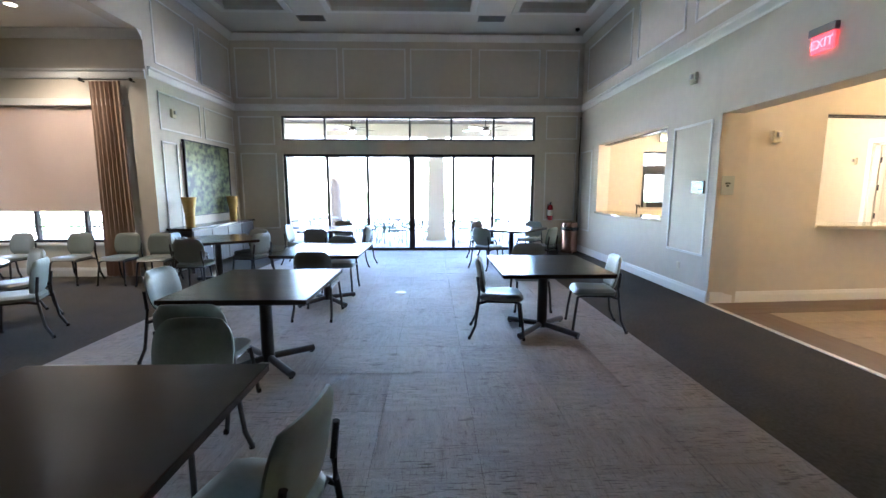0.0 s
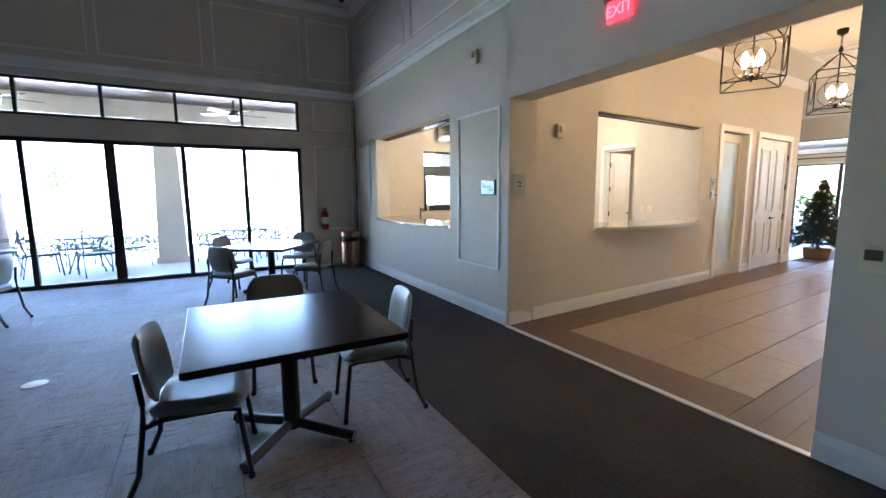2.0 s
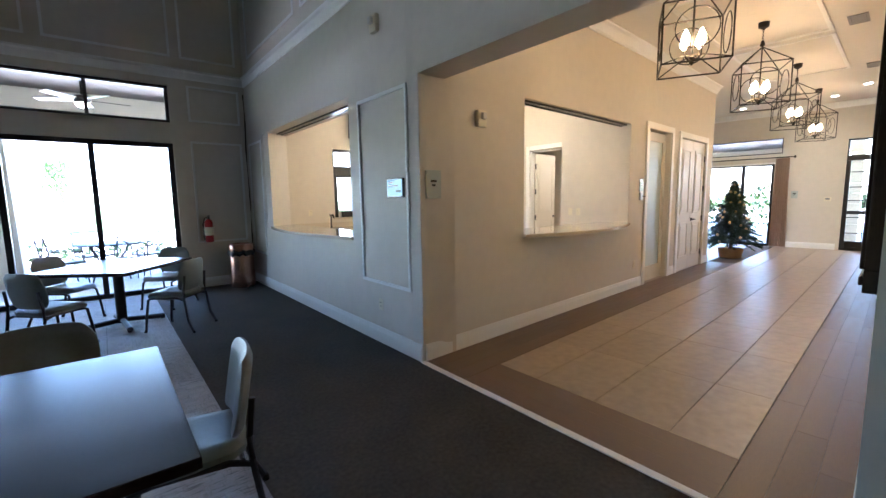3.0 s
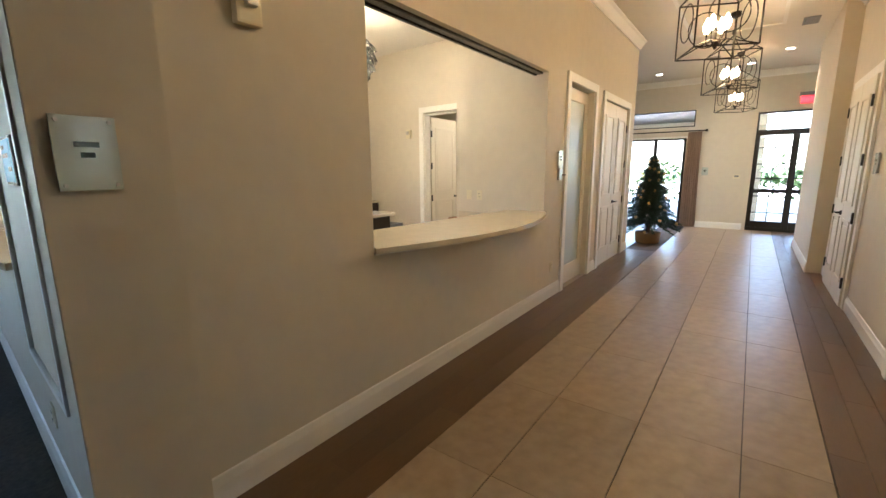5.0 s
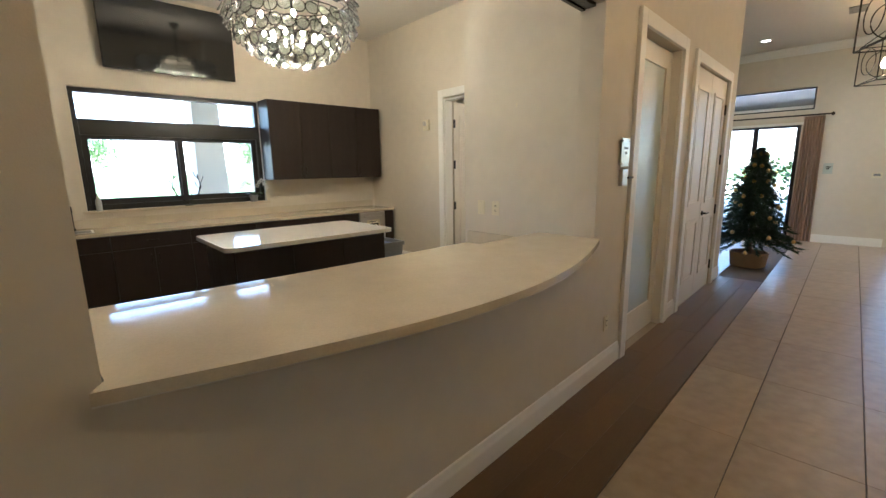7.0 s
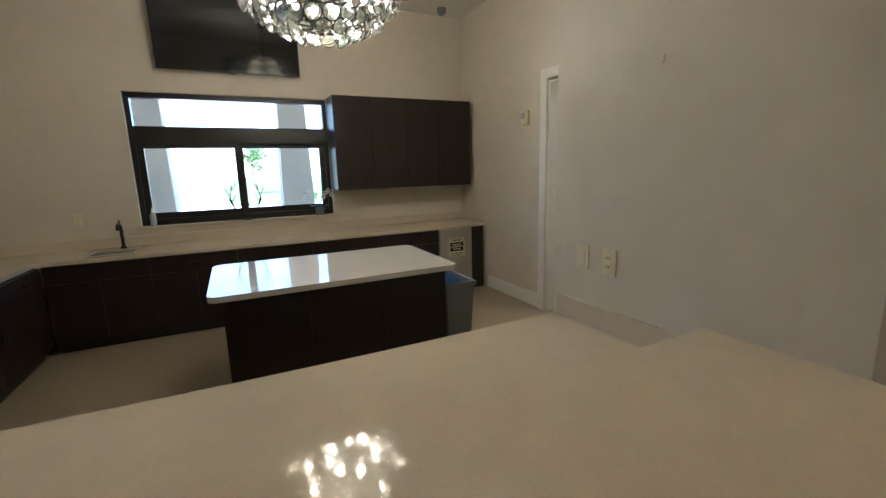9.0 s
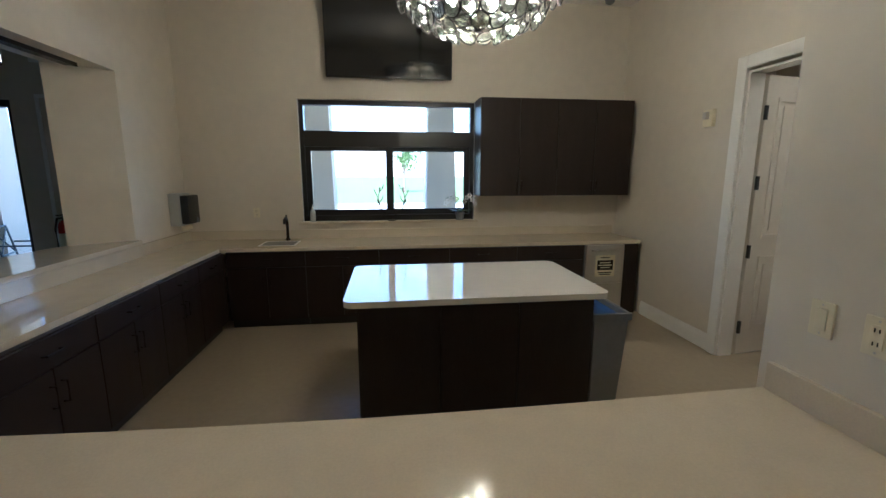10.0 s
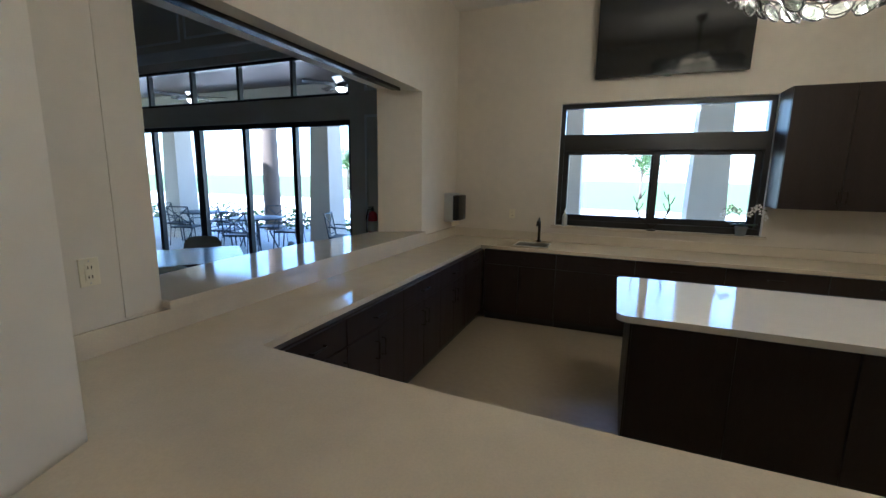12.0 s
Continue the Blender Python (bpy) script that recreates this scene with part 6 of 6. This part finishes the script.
for x, y in ((0.75, 15.75), (3.75, 16.05), (-1.5, 16.2), (6.0, 15.9)):
    if first_t:
        pt.matrix_basis, first_t = pose(x, y, -0.012), False
    else:
        copy_thing(pt, pose(x, y, -0.012))
    for a in (20, 110, 200, 290):
        w = radians(a)
        m = pose(x + 0.72 * math.sin(w), y - 0.72 * math.cos(w), -0.012, 0, 0, a)
        if first_c:
            pc.matrix_basis, first_c = m, False
        else:
            copy_thing(pc, m)


def leaf_clump(bm, rnd, cx, cy, cz, rx, ry, rz, n, size):
    for _ in range(n):
        d = Vector((rnd.gauss(0, 1), rnd.gauss(0, 1), rnd.gauss(0, 1))).normalized() * rnd.uniform(0.45, 1.05)
        p = Vector((cx + d.x * rx, cy + d.y * ry, cz + d.z * rz))
        a = Vector((rnd.uniform(-1, 1), rnd.uniform(-1, 1), rnd.uniform(-0.2, 1))).normalized() * size * rnd.uniform(0.7, 1.4)
        b = a.cross(Vector((rnd.uniform(-1, 1), rnd.uniform(-1, 1), rnd.uniform(-1, 1)))).normalized() * size * 0.3
        bm.faces.new([bm.verts.new(q) for q in (p - a * 0.5, p + b, p + a * 0.6, p - b)])


def leafy(name, bm, parent=None):
    me = bpy.data.meshes.new(name)
    bm.to_mesh(me)
    bm.free()
    me.materials.append(LEAF)
    ob = new(name, me)
    if parent:
        ob.parent = parent
    return ob


rnd = random.Random(9)
bm = bmesh.new()
for k in range(70):
    leaf_clump(bm, rnd, -13 + k * 0.42, 19.0 + rnd.uniform(-0.3, 0.6), 0.15, 0.4, 0.4, rnd.uniform(0.3, 0.65), 70, 0.13)
tagged(leafy("hedge_plants", bm), "low green border plants along the patio", "plants", "", "stuff")
for k in range(6):
    x, y = -26 + k * 9.3 + rnd.uniform(-2, 2), 52 + rnd.uniform(-3, 9)
    t = thing("tree", "leafy green tree on the lawn", "tree", pose(x, y, -0.22), "garden trees")
    part("trunk", turned(bmesh.new(), ((0.22, 0), (0.16, 0.6), (0.12, 2.2), (0.05, 4.4)), 10), BARK, t, smooth=True)
    for j in range(5):
        a = j * 1.26 + k
        part("limb", tube(bmesh.new(), ((0, 0, 1.8 + 0.3 * j), (0.6 * math.cos(a), 0.6 * math.sin(a), 2.7 + 0.3 * j), (1.3 * math.cos(a), 1.3 * math.sin(a), 3.3 + 0.3 * j)), 0.05, 6), BARK, t)
    bm = bmesh.new()
    for j in range(18):
        a, r = rnd.uniform(0, 6.28), rnd.uniform(0.2, 1.7)
        leaf_clump(bm, rnd, r * math.cos(a), r * math.sin(a), rnd.uniform(2.6, 5.4), 0.8, 0.8, 0.6, 90, 0.22)
    leafy("crown", bm, t)
pm = thing("palm_tree", "rough grey palm trunk beside the patio", "tree", pose(-1.55, 18.6, -0.22))
part("trunk", turned(bmesh.new(), [(0.26 - 0.004 * k + 0.02 * (k % 2), 0.25 * k) for k in range(24)], 14), BARK, pm, smooth=True)
bm = bmesh.new()
leaf_clump(bm, rnd, 0, 0, 6.0, 1.6, 1.6, 0.7, 500, 0.5)
leafy("crown", bm, pm)
# entrance side
# added porch: darkens the high lobby panes and keeps daylight out
structure("ceiling_shading_porch", boxes((12.76, 16.6, -1.25, 5.4, 3.04, 3.16)), WOOD_SOFFIT, "dark boarded ceiling added to shade the lobby transom", "ceiling", HALL)
structure("wall_shading_beam", boxes((16.3, 16.6, -1.25, 5.4, 2.72, 3.035)), STUCCO, "cream stucco beam ending the added shading porch", "wall", HALL)
for v in (-1.05, 5.2):
    structure("wall_shading_pier", boxes((16.32, 16.58, v - 0.18, v + 0.18, -0.03, 2.715)), STUCCO, "cream stucco pier of the added shading porch", "wall", HALL)
en = thing("entrance_pillar", "pale stone pillar outside the entrance", "pillar", HALL @ pose(15.0, -1.7, -0.03))
for j in range(12):
    for i in range(2):
        w = 0.25 + 0.08 * ((i + j) % 2)
        part("stone", boxes((-0.4, 0.4, -0.35 + i * 0.36, -0.35 + i * 0.36 + w + 0.03, j * 0.3, j * 0.3 + 0.285), bevel=0.015), STUCCO, en)
bm = bmesh.new()
for k in range(40):
    p = HALL @ Vector((18 + rnd.uniform(0, 3), -8 + k * 0.45, 0))
    leaf_clump(bm, rnd, p.x, p.y, rnd.uniform(0.3, 1.4), 0.6, 0.6, rnd.uniform(0.4, 1.0), 80, 0.2)
tagged(leafy("shrubs", bm), "green shrubs beyond the drive", "plants", "", "stuff")
